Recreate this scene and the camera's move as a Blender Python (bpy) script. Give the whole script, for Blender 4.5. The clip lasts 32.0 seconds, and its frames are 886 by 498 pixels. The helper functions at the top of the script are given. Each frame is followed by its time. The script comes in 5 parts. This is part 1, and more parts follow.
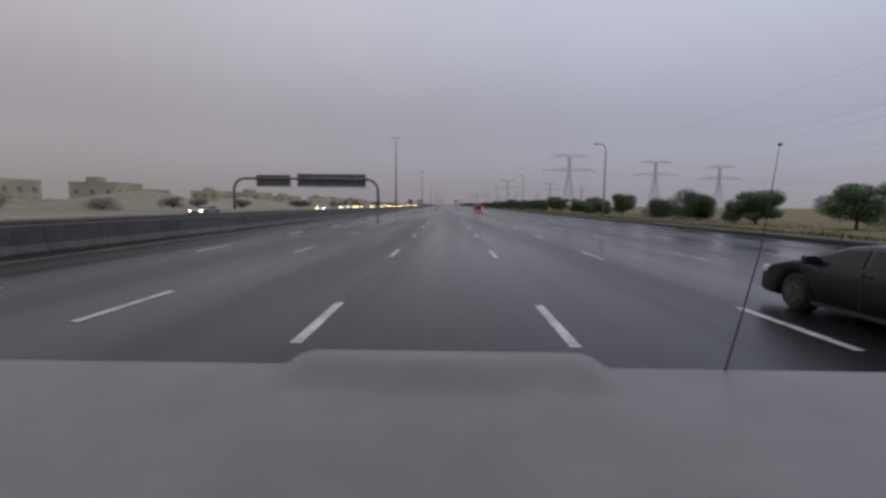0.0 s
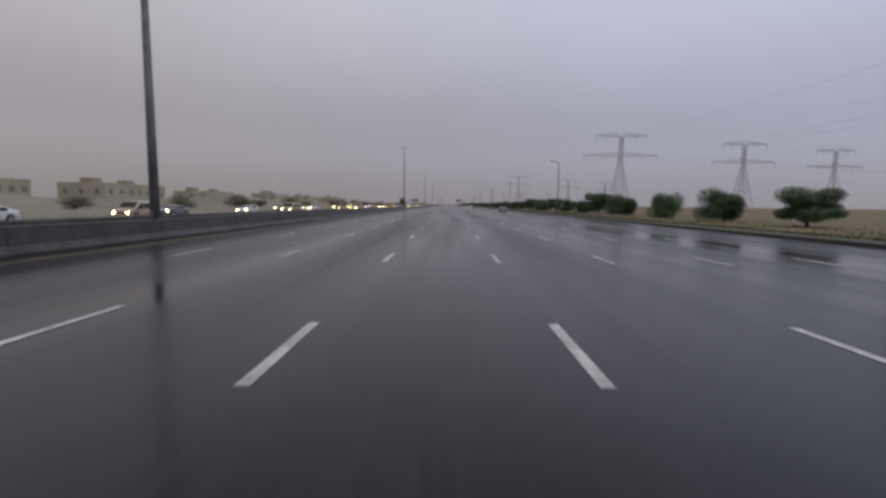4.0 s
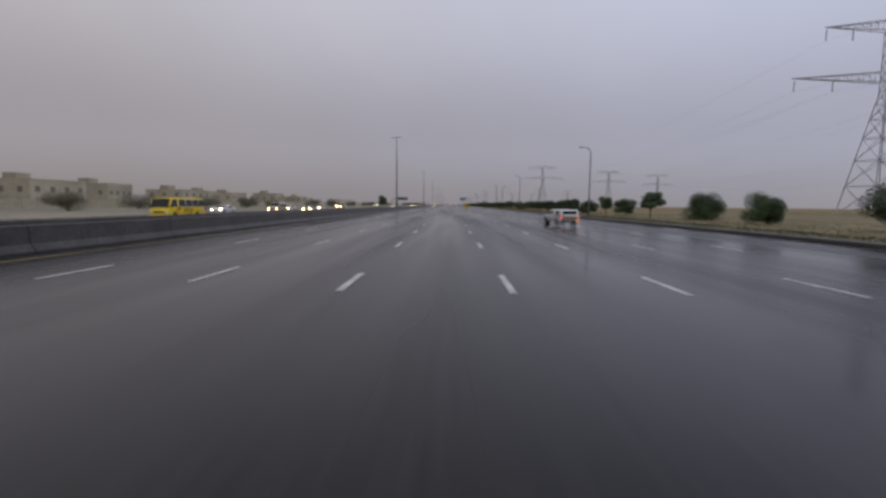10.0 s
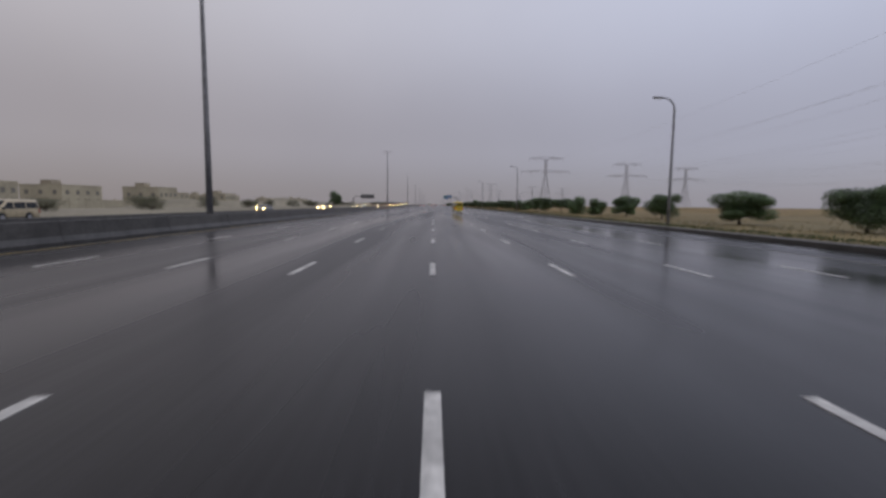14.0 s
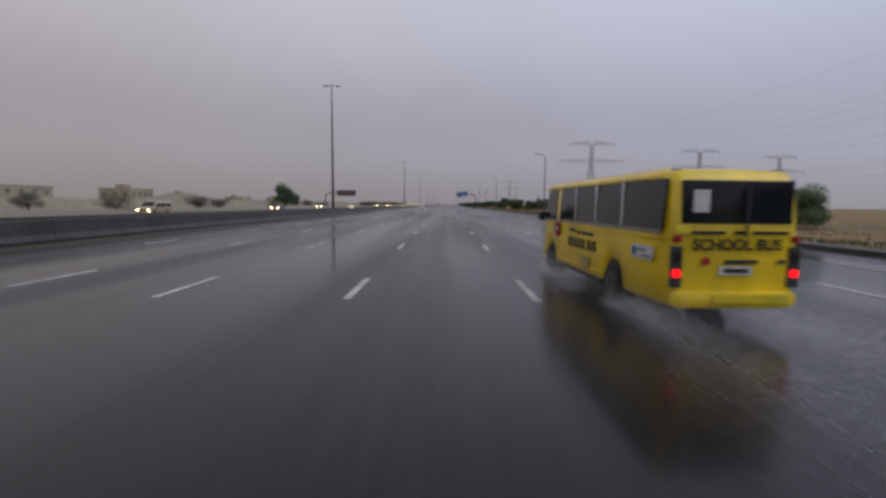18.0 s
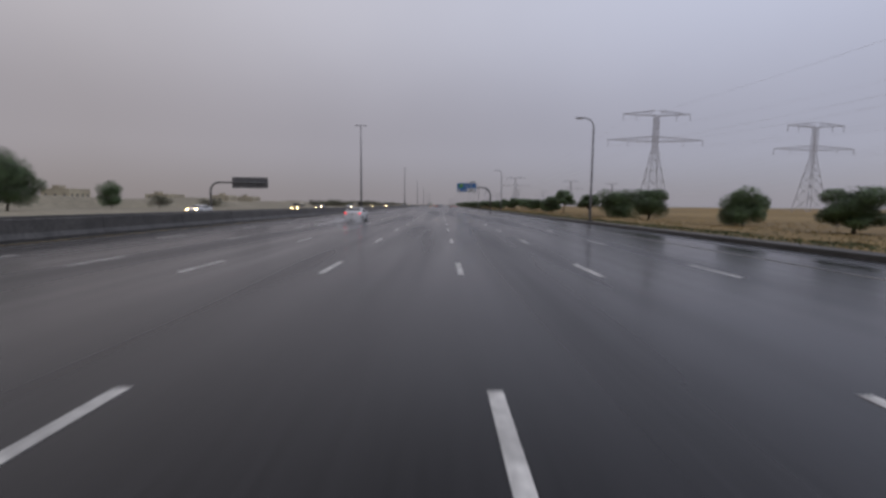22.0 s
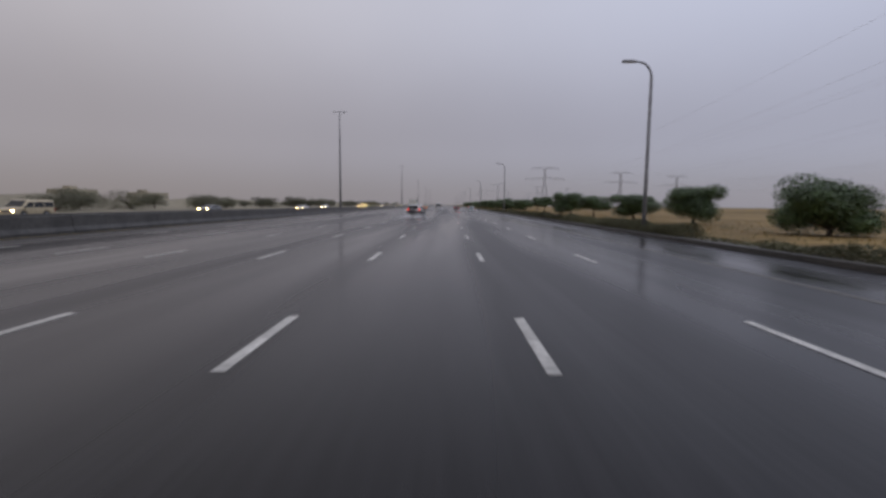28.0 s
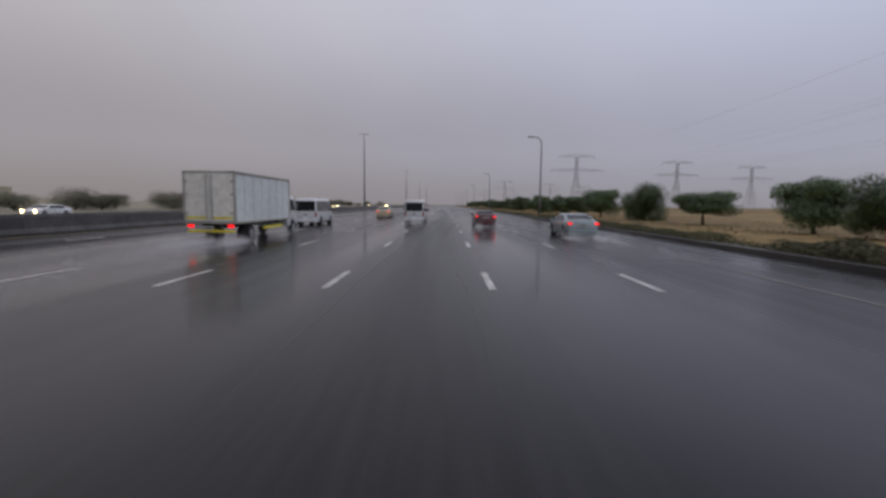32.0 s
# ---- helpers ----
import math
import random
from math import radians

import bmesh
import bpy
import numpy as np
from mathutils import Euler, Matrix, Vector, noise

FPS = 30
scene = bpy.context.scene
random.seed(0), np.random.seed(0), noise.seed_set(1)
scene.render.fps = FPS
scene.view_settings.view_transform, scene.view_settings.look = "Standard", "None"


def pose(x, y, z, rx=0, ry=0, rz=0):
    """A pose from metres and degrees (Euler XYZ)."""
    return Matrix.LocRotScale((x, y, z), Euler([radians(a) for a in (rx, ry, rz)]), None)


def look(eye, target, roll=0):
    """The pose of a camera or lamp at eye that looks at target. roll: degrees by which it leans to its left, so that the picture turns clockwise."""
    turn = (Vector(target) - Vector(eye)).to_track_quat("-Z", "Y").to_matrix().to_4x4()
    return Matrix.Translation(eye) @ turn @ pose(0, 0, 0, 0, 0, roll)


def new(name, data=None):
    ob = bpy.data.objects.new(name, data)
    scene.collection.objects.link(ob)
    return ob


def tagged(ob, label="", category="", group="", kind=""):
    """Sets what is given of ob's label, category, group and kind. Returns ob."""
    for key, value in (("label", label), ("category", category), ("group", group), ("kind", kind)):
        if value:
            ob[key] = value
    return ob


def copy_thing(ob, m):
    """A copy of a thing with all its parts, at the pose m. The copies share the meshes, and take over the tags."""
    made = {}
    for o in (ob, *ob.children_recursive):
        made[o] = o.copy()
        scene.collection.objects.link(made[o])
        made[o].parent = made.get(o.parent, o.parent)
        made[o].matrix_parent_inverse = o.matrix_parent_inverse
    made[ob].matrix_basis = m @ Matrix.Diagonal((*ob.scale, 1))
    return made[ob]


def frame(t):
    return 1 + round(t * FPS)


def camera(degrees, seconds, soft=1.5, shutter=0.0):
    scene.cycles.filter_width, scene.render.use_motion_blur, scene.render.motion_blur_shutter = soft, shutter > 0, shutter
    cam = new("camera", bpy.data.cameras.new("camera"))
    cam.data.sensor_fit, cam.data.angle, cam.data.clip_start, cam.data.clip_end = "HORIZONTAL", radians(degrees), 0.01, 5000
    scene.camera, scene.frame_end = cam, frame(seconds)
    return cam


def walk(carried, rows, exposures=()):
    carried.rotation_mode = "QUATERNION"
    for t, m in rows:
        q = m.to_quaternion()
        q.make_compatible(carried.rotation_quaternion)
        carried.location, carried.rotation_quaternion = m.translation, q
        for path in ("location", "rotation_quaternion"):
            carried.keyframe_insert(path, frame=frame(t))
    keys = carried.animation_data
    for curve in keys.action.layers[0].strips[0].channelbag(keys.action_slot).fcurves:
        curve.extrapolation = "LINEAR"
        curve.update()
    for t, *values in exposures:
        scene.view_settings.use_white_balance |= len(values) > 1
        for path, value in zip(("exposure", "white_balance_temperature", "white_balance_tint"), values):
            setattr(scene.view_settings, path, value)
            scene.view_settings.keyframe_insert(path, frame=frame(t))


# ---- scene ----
# The camera: seconds, metres across the road, metres along it, heading in degrees.
CAM_H, PITCH, ROLL = 1.85, 84.41, 0.6
ROWS = [
    (0.0, 0.15, 0.00, 0.60),
    (0.03, 0.15, 0.00, 0.60),
    (0.1, 0.15, 2.30, 0.60),
    (0.2, 0.14, 5.35, 0.61),
    (0.35, 0.14, 10.05, 0.62),
    (0.5, 0.13, 14.80, 0.64),
    (0.75, 0.12, 22.60, 0.66),
    (1.0, 0.10, 30.40, 0.68),
    (1.5, 0.07, 45.52, 0.62),
    (2.0, 0.04, 60.61, 0.53),
    (2.5, 0.05, 75.80, 0.58),
    (3.0, 0.08, 91.01, 0.60),
    (3.5, 0.14, 106.22, 0.63),
    (5.5, 0.40, 166.51, 0.83),
    (6.0, 0.42, 181.34, 0.83),
    (6.5, 0.41, 196.07, 0.75),
    (7.0, 0.38, 210.68, 0.71),
    (7.5, 0.33, 225.17, 0.59),
    (8.0, 0.32, 239.49, 0.53),
    (8.5, 0.33, 253.70, 0.66),
    (9.0, 0.38, 267.95, 0.78),
    (9.5, 0.44, 282.15, 0.89),
    (10.0, 0.49, 296.39, 0.88),
    (10.5, 0.55, 310.38, 0.78),
    (11.0, 0.62, 324.20, 0.51),
    (11.5, 0.72, 337.82, 0.11),
    (12.0, 0.85, 351.28, -0.29),
    (12.5, 1.03, 364.70, -0.61),
    (13.0, 1.26, 377.92, -0.93),
    (13.5, 1.53, 390.99, -1.14),
    (14.0, 1.84, 404.07, -1.31),
    (14.5, 2.18, 417.08, -1.36),
    (16.5, 3.43, 468.36, -0.75),
    (17.0, 3.63, 481.21, -0.54),
    (17.5, 3.73, 494.09, -0.25),
    (18.0, 3.74, 507.19, 0.15),
    (18.5, 3.71, 520.30, 0.47),
    (19.0, 3.66, 533.43, 0.71),
    (19.5, 3.64, 546.76, 0.82),
    (20.0, 3.67, 560.15, 0.81),
    (20.5, 3.81, 573.54, 0.69),
    (21.0, 4.10, 586.97, 0.43),
    (21.5, 4.50, 600.44, 0.08),
    (22.0, 5.00, 614.01, -0.32),
    (22.5, 5.50, 627.69, -0.57),
    (23.0, 5.97, 641.43, -0.68),
    (23.5, 6.40, 655.15, -0.75),
    (24.0, 6.75, 668.86, -0.74),
    (24.5, 7.05, 682.64, -0.68),
    (25.0, 7.29, 696.52, -0.56),
    (25.5, 7.46, 710.40, -0.38),
    (26.0, 7.59, 724.31, -0.14),
    (26.5, 7.70, 738.37, 0.02),
    (28.5, 8.14, 795.41, 0.38),
    (29.0, 8.23, 809.85, 0.34),
    (29.5, 8.29, 824.37, 0.30),
    (30.0, 8.31, 838.66, 0.41),
    (30.5, 8.30, 852.89, 0.45),
    (31.0, 8.28, 867.13, 0.42),
    (31.5, 8.25, 881.48, 0.31),
    (32.0, 8.20, 896.06, 0.30),
]
cam = camera(88.4, 32.0, soft=3.0, shutter=0.12)
walk(cam, [(t, pose(x, y, CAM_H, PITCH, 0, a) @ pose(0, 0, 0, 0, 0, ROLL)) for t, x, y, a in ROWS])

# ---- light: a heavy rain sky, brighter to the right ----
def overcast_world():
    w = bpy.data.worlds.new("rain_sky")
    w.use_nodes = True
    nt = w.node_tree
    nt.nodes.clear()
    out = nt.nodes.new("ShaderNodeOutputWorld")
    bg = nt.nodes.new("ShaderNodeBackground")
    sky = nt.nodes.new("ShaderNodeTexSky")
    sky.sky_type, sky.sun_disc = "NISHITA", False
    sky.sun_elevation, sky.sun_rotation = radians(35), radians(60)
    dim = nt.nodes.new("ShaderNodeMix")
    dim.data_type, dim.blend_type = "RGBA", "MULTIPLY"
    dim.inputs[0].default_value = 1.0
    dim.inputs[7].default_value = (0.05, 0.05, 0.05, 1)
    tc = nt.nodes.new("ShaderNodeTexCoord")
    sep = nt.nodes.new("ShaderNodeSeparateXYZ")
    ramp = nt.nodes.new("ShaderNodeValToRGB")
    e = ramp.color_ramp.elements
    e[0].position, e[0].color = 0.0, (0.285, 0.268, 0.296, 1)
    e[1].position, e[1].color = 0.42, (0.56, 0.565, 0.655, 1)
    m = ramp.color_ramp.elements.new(0.12)
    m.color = (0.365, 0.352, 0.405, 1)
    ramp.color_ramp.interpolation = "EASE"
    side = nt.nodes.new("ShaderNodeMapRange")
    side.inputs[1].default_value, side.inputs[2].default_value = -0.6, 0.65
    tint = nt.nodes.new("ShaderNodeMix")
    tint.data_type = "RGBA"
    tint.inputs[6].default_value = (0.98, 0.93, 0.86, 1)
    tint.inputs[7].default_value = (1.0, 1.05, 1.135, 1)
    mul = nt.nodes.new("ShaderNodeMix")
    mul.data_type, mul.blend_type = "RGBA", "MULTIPLY"
    mul.inputs[0].default_value = 1.0
    no = nt.nodes.new("ShaderNodeTexNoise")
    no.inputs["Scale"].default_value, no.inputs["Detail"].default_value = 2.2, 4
    cl = nt.nodes.new("ShaderNodeMapRange")
    cl.inputs[1].default_value, cl.inputs[2].default_value = 0.3, 0.7
    cl.inputs[3].default_value, cl.inputs[4].default_value = 0.965, 1.035
    mul2 = nt.nodes.new("ShaderNodeMix")
    mul2.data_type, mul2.blend_type = "RGBA", "MULTIPLY"
    mul2.inputs[0].default_value = 1.0
    both = nt.nodes.new("ShaderNodeMix")
    both.data_type = "RGBA"
    both.inputs[0].default_value = 0.93
    l = nt.links.new
    l(tc.outputs["Generated"], sep.inputs[0])
    l(tc.outputs["Generated"], no.inputs["Vector"])
    l(sep.outputs["Z"], ramp.inputs[0])
    l(sep.outputs["X"], side.inputs[0])
    l(side.outputs[0], tint.inputs[0])
    l(ramp.outputs[0], mul.inputs[6])
    l(tint.outputs[2], mul.inputs[7])
    l(no.outputs[0], cl.inputs[0])
    l(mul.outputs[2], mul2.inputs[6])
    l(cl.outputs[0], mul2.inputs[7])
    l(sky.outputs[0], dim.inputs[6])
    l(dim.outputs[2], both.inputs[6])
    l(mul2.outputs[2], both.inputs[7])
    l(both.outputs[2], bg.inputs[0])
    bg.inputs[1].default_value = 1.0
    l(bg.outputs[0], out.inputs[0])
    scene.world = w


overcast_world()
sun = new("sun", bpy.data.lights.new("sun", "SUN"))
sun.data.energy, sun.data.angle, sun.data.color = 0.5, radians(40), (1.0, 0.97, 0.94)
sun.matrix_world = look((60, -20, 60), (0, 0, 0))

# ---- materials ----
def material(name, colour, rough=0.6, metal=0.0, spec=0.5, grain=None, bump=0.0, coat=0.0, emit=0.0, ecol=None,
             dark=0.75, stain=None, coords="Object", stretch=(1, 1, 1), rvar=0.0, random_tone=0.0):
    """A Principled surface with grain (fine scale) and stain (broad scale) that vary colour and roughness."""
    m = bpy.data.materials.new(name)
    m.use_nodes = True
    nt = m.node_tree
    b = nt.nodes["Principled BSDF"]
    b.inputs["Base Color"].default_value = (*colour, 1)
    b.inputs["Roughness"].default_value = rough
    b.inputs["Metallic"].default_value = metal
    b.inputs["Specular IOR Level"].default_value = spec
    b.inputs["Coat Weight"].default_value = coat
    b.inputs["Coat Roughness"].default_value = 0.08
    if emit:
        b.inputs["Emission Color"].default_value = (*(ecol or colour), 1)
        b.inputs["Emission Strength"].default_value = emit
    l = nt.links.new
    tc = nt.nodes.new("ShaderNodeTexCoord")
    mp = nt.nodes.new("ShaderNodeMapping")
    mp.inputs["Scale"].default_value = stretch
    l(tc.outputs[coords], mp.inputs[0])
    last = None
    for scale, low, high, detail in ((grain, dark, 1.12, 5), (stain, dark, 1.1, 3)):
        if not scale:
            continue
        n = nt.nodes.new("ShaderNodeTexNoise")
        n.inputs["Scale"].default_value, n.inputs["Detail"].default_value = scale, detail
        l(mp.outputs[0], n.inputs["Vector"])
        r = nt.nodes.new("ShaderNodeMapRange")
        r.inputs[1].default_value, r.inputs[2].default_value = 0.32, 0.68
        r.inputs[3].default_value, r.inputs[4].default_value = low, high
        l(n.outputs[0], r.inputs[0])
        mx = nt.nodes.new("ShaderNodeMix")
        mx.data_type, mx.blend_type = "RGBA", "MULTIPLY"
        mx.inputs[0].default_value = 1.0
        mx.inputs[6].default_value = (*colour, 1)
        if last:
            l(last, mx.inputs[6])
        l(r.outputs[0], mx.inputs[7])
        last = mx.outputs[2]
        if scale == grain and bump:
            bp = nt.nodes.new("ShaderNodeBump")
            bp.inputs["Strength"].default_value, bp.inputs["Distance"].default_value = bump, 0.02
            l(n.outputs[0], bp.inputs["Height"])
            l(bp.outputs[0], b.inputs["Normal"])
        if scale == stain and rvar:
            q = nt.nodes.new("ShaderNodeMapRange")
            q.inputs[1].default_value, q.inputs[2].default_value = 0.35, 0.65
            q.inputs[3].default_value, q.inputs[4].default_value = max(0.02, rough - rvar), rough + rvar
            l(n.outputs[0], q.inputs[0])
            l(q.outputs[0], b.inputs["Roughness"])
    if random_tone:
        oi = nt.nodes.new("ShaderNodeObjectInfo")
        r = nt.nodes.new("ShaderNodeMapRange")
        r.inputs[3].default_value, r.inputs[4].default_value = 1 - random_tone, 1 + random_tone
        l(oi.outputs["Random"], r.inputs[0])
        mx = nt.nodes.new("ShaderNodeMix")
        mx.data_type, mx.blend_type = "RGBA", "MULTIPLY"
        mx.inputs[0].default_value = 1.0
        mx.inputs[6].default_value = (*colour, 1)
        if last:
            l(last, mx.inputs[6])
        l(r.outputs[0], mx.inputs[7])
        last = mx.outputs[2]
    if last:
        l(last, b.inputs["Base Color"])
    return m


ASPHALT = material("wet_asphalt", (0.018, 0.0174, 0.0192), 0.23, grain=8, stain=0.32, bump=0.10, dark=0.6, stretch=(1, 0.05, 1), rvar=0.12, spec=0.22)
SHOULDER = material("shoulder_asphalt", (0.05, 0.048, 0.048), 0.34, grain=8, stain=0.15, bump=0.12, dark=0.7, stretch=(1, 0.2, 1), rvar=0.12)
MARKING = material("road_marking_paint", (0.62, 0.61, 0.58), 0.4, grain=7, stain=1.2, dark=0.62, random_tone=0.1)
YELLOW_MARK = material("yellow_edge_paint", (0.26, 0.19, 0.06), 0.45, grain=6, stain=0.6, dark=0.55)
CONCRETE = material("wet_dark_concrete", (0.066, 0.063, 0.060), 0.45, grain=6, stain=0.7, dark=0.55, bump=0.15, random_tone=0.12)
KERB = material("wet_kerb_concrete", (0.062, 0.058, 0.052), 0.5, grain=8, stain=0.5, dark=0.6, bump=0.2, random_tone=0.12)
SOIL = material("wet_dark_soil", (0.065, 0.052, 0.038), 0.6, grain=5, stain=0.5, dark=0.6, bump=0.4)
EDGE = material("worn_edge_paint", (0.15, 0.14, 0.115), 0.45, grain=6, stain=0.6, dark=0.5)
SAND = material("damp_sand", (0.285, 0.255, 0.185), 0.85, grain=0.9, stain=0.02, dark=0.7, bump=0.4)
DRY_FIELD = material("dry_grass_field", (0.275, 0.182, 0.060), 0.9, grain=0.7, stain=0.045, dark=0.62, bump=0.6)
DRY_BLADE = material("dry_grass_blade", (0.36, 0.245, 0.08), 0.8, grain=2, stain=0.1, dark=0.6)
GREEN_BLADE = material("verge_grass_blade", (0.10, 0.12, 0.04), 0.7, grain=3, stain=0.15, dark=0.55)
LEAF = material("tree_leaf", (0.115, 0.185, 0.075), 0.5, grain=2.5, stain=0.6, dark=0.5, random_tone=0.25)
PALE_OLIVE_LEAF = material("pale_olive_leaf", (0.155, 0.155, 0.095), 0.6, grain=2.5, stain=0.6, dark=0.6, random_tone=0.2)
HEDGE_LEAF = material("hedge_leaf", (0.13, 0.128, 0.062), 0.65, grain=3, stain=0.2, dark=0.65, random_tone=0.2)
BARK = material("grey_brown_bark", (0.13, 0.10, 0.075), 0.8, grain=7, stain=1.0, dark=0.55, bump=0.4)
STEEL = material("galvanised_steel", (0.34, 0.34, 0.36), 0.5, 0.35, grain=4, stain=0.3, dark=0.8)
# Paler than the lamp steel; the tone stands in part for rain haze.
PYLON = material("haze_pale_pylon_steel", (0.45, 0.45, 0.49), 0.6, 0.0, grain=2, stain=0.1, dark=0.85)
CABLE = material("aluminium_cable", (0.5, 0.5, 0.53), 0.6, 0.0, grain=1, dark=0.9)
MAST = material("painted_mast_steel", (0.20, 0.20, 0.21), 0.45, 0.2, grain=3, stain=0.4, dark=0.75)
GANTRY = material("dark_gantry_paint", (0.15, 0.15, 0.155), 0.4, 0.2, grain=4, stain=0.4, dark=0.75)
SIGN_BACK = material("sign_back_aluminium", (0.16, 0.16, 0.165), 0.5, 0.3, grain=3, stain=0.4, dark=0.75)
SIGN_BLUE = material("sign_blue_sheeting", (0.010, 0.125, 0.36), 0.35, grain=3, stain=0.5, dark=0.88)
SIGN_WHITE = material("sign_white_sheeting", (0.62, 0.62, 0.61), 0.35, grain=3, stain=0.6, dark=0.88)
SIGN_GREEN = material("sign_green_sheeting", (0.16, 0.42, 0.05), 0.35, grain=3, stain=0.6, dark=0.88)
SIGN_DARK = material("sign_black_sheeting", (0.02, 0.02, 0.02), 0.4, grain=3, dark=0.8)
# Beige wall tone is lifted a little to stand in for rain haze.
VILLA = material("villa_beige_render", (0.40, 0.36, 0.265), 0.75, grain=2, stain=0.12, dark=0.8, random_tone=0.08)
VILLA_ROOF = material("villa_roof_tile", (0.30, 0.20, 0.14), 0.7, grain=3, stain=0.3, dark=0.7)
# Dark panes coloured pale: the rain haze in front is put into them.
WINDOW_HAZED = material("hazed_window_glass", (0.19, 0.18, 0.16), 0.2, grain=1, dark=0.8)
GLASS = material("tinted_car_glass", (0.016, 0.019, 0.022), 0.05, grain=1.5, dark=0.8, spec=0.4)
RUBBER = material("tyre_rubber", (0.032, 0.032, 0.033), 0.6, grain=12, dark=0.7, bump=0.2)
PLASTIC = material("black_plastic_trim", (0.04, 0.04, 0.042), 0.45, grain=9, dark=0.7)
DARK_RIM = material("dark_wheel_rim", (0.10, 0.10, 0.105), 0.5, 0.2, grain=6, dark=0.7)
SPARE_RIM = material("silver_spare_rim", (0.48, 0.48, 0.50), 0.4, 0.1, grain=6, dark=0.8)
RIM = material("alloy_rim", (0.45, 0.45, 0.47), 0.35, 0.7, grain=6, dark=0.7)
CHROME = material("chrome", (0.6, 0.6, 0.62), 0.15, 1.0, grain=5, dark=0.85)
WHITE_PAINT = material("white_car_paint", (0.66, 0.67, 0.68), 0.28, coat=0.6, grain=2.5, stain=0.9, dark=0.86)
BLACK_PAINT = material("black_car_paint", (0.008, 0.008, 0.010), 0.3, coat=0.2, grain=2.5, stain=0.9, dark=0.8)
RED_PAINT = material("red_van_paint", (0.36, 0.045, 0.075), 0.3, coat=0.6, grain=2.5, stain=0.9, dark=0.8)
MAROON_PAINT = material("dark_red_car_paint", (0.10, 0.018, 0.022), 0.3, coat=0.6, grain=2.5, stain=0.9, dark=0.8)
SILVER_PAINT = material("silver_green_car_paint", (0.27, 0.33, 0.34), 0.3, 0.3, coat=0.6, grain=2.5, stain=0.9, dark=0.85)
GREY_PAINT = material("grey_car_paint", (0.20, 0.21, 0.22), 0.3, 0.2, coat=0.6, grain=2.5, stain=0.9, dark=0.85)
BUS_YELLOW = material("school_bus_yellow", (0.86, 0.62, 0.012), 0.32, coat=0.4, grain=1.6, stain=0.5, dark=0.86)
BLUE_GREY_PAINT = material("blue_grey_car_paint", (0.17, 0.22, 0.28), 0.3, 0.2, coat=0.6, grain=2.5, stain=0.9, dark=0.85)
CREAM_PAINT = material("cream_taxi_paint", (0.50, 0.42, 0.28), 0.3, coat=0.5, grain=2.5, stain=0.9, dark=0.85)
BOX_WHITE = material("truck_box_panel", (0.60, 0.64, 0.64), 0.4, grain=5, stain=0.25, dark=0.9)
BOX_DOOR = material("truck_door_panel", (0.74, 0.72, 0.64), 0.45, grain=5, stain=0.3, dark=0.9)
TAN_PAINT = material("tan_tailgate_paint", (0.34, 0.25, 0.14), 0.5, grain=4, stain=0.6, dark=0.8)
BOARD_ORANGE = material("orange_board_sheeting", (0.62, 0.27, 0.03), 0.5, grain=4, stain=0.8, dark=0.75)
BOX_FRAME = material("truck_box_frame", (0.42, 0.41, 0.36), 0.5, grain=3, stain=0.5, dark=0.75)
BONNET_PAINT = material("rain_wet_bonnet_paint", (0.165, 0.16, 0.157), 0.42, coat=0.1, grain=5, stain=0.9, dark=0.9)
RED_LAMP = material("lit_tail_lamp", (0.30, 0.004, 0.004), 0.45, spec=0.2, emit=1.6, ecol=(1.0, 0.006, 0.010))
AMBER_LAMP = material("lit_amber_lamp", (0.6, 0.2, 0.01), 0.3, emit=2.4, ecol=(1.0, 0.36, 0.02))
HEAD_LAMP = material("lit_head_lamp", (0.9, 0.85, 0.7), 0.3, emit=45.0, ecol=(1.0, 0.68, 0.26))
CLEAR_LAMP = material("clear_lamp_lens", (0.7, 0.72, 0.74), 0.15, grain=6, dark=0.85)
RED_LENS = material("red_lens", (0.35, 0.01, 0.012), 0.25, grain=6, dark=0.8)
PLATE = material("number_plate_white", (0.6, 0.6, 0.56), 0.4, grain=5, dark=0.85)
REFLECT_YELLOW = material("reflective_yellow_tape", (0.75, 0.62, 0.03), 0.35, grain=5, dark=0.8)
STOP_RED = material("stop_sign_red", (0.42, 0.015, 0.02), 0.4, grain=4, dark=0.8)
SPRAY = material("water_spray", (0.85, 0.85, 0.87), 0.5, grain=3, dark=0.9)
LETTER = material("black_lettering", (0.02, 0.018, 0.012), 0.5, grain=6, dark=0.8)

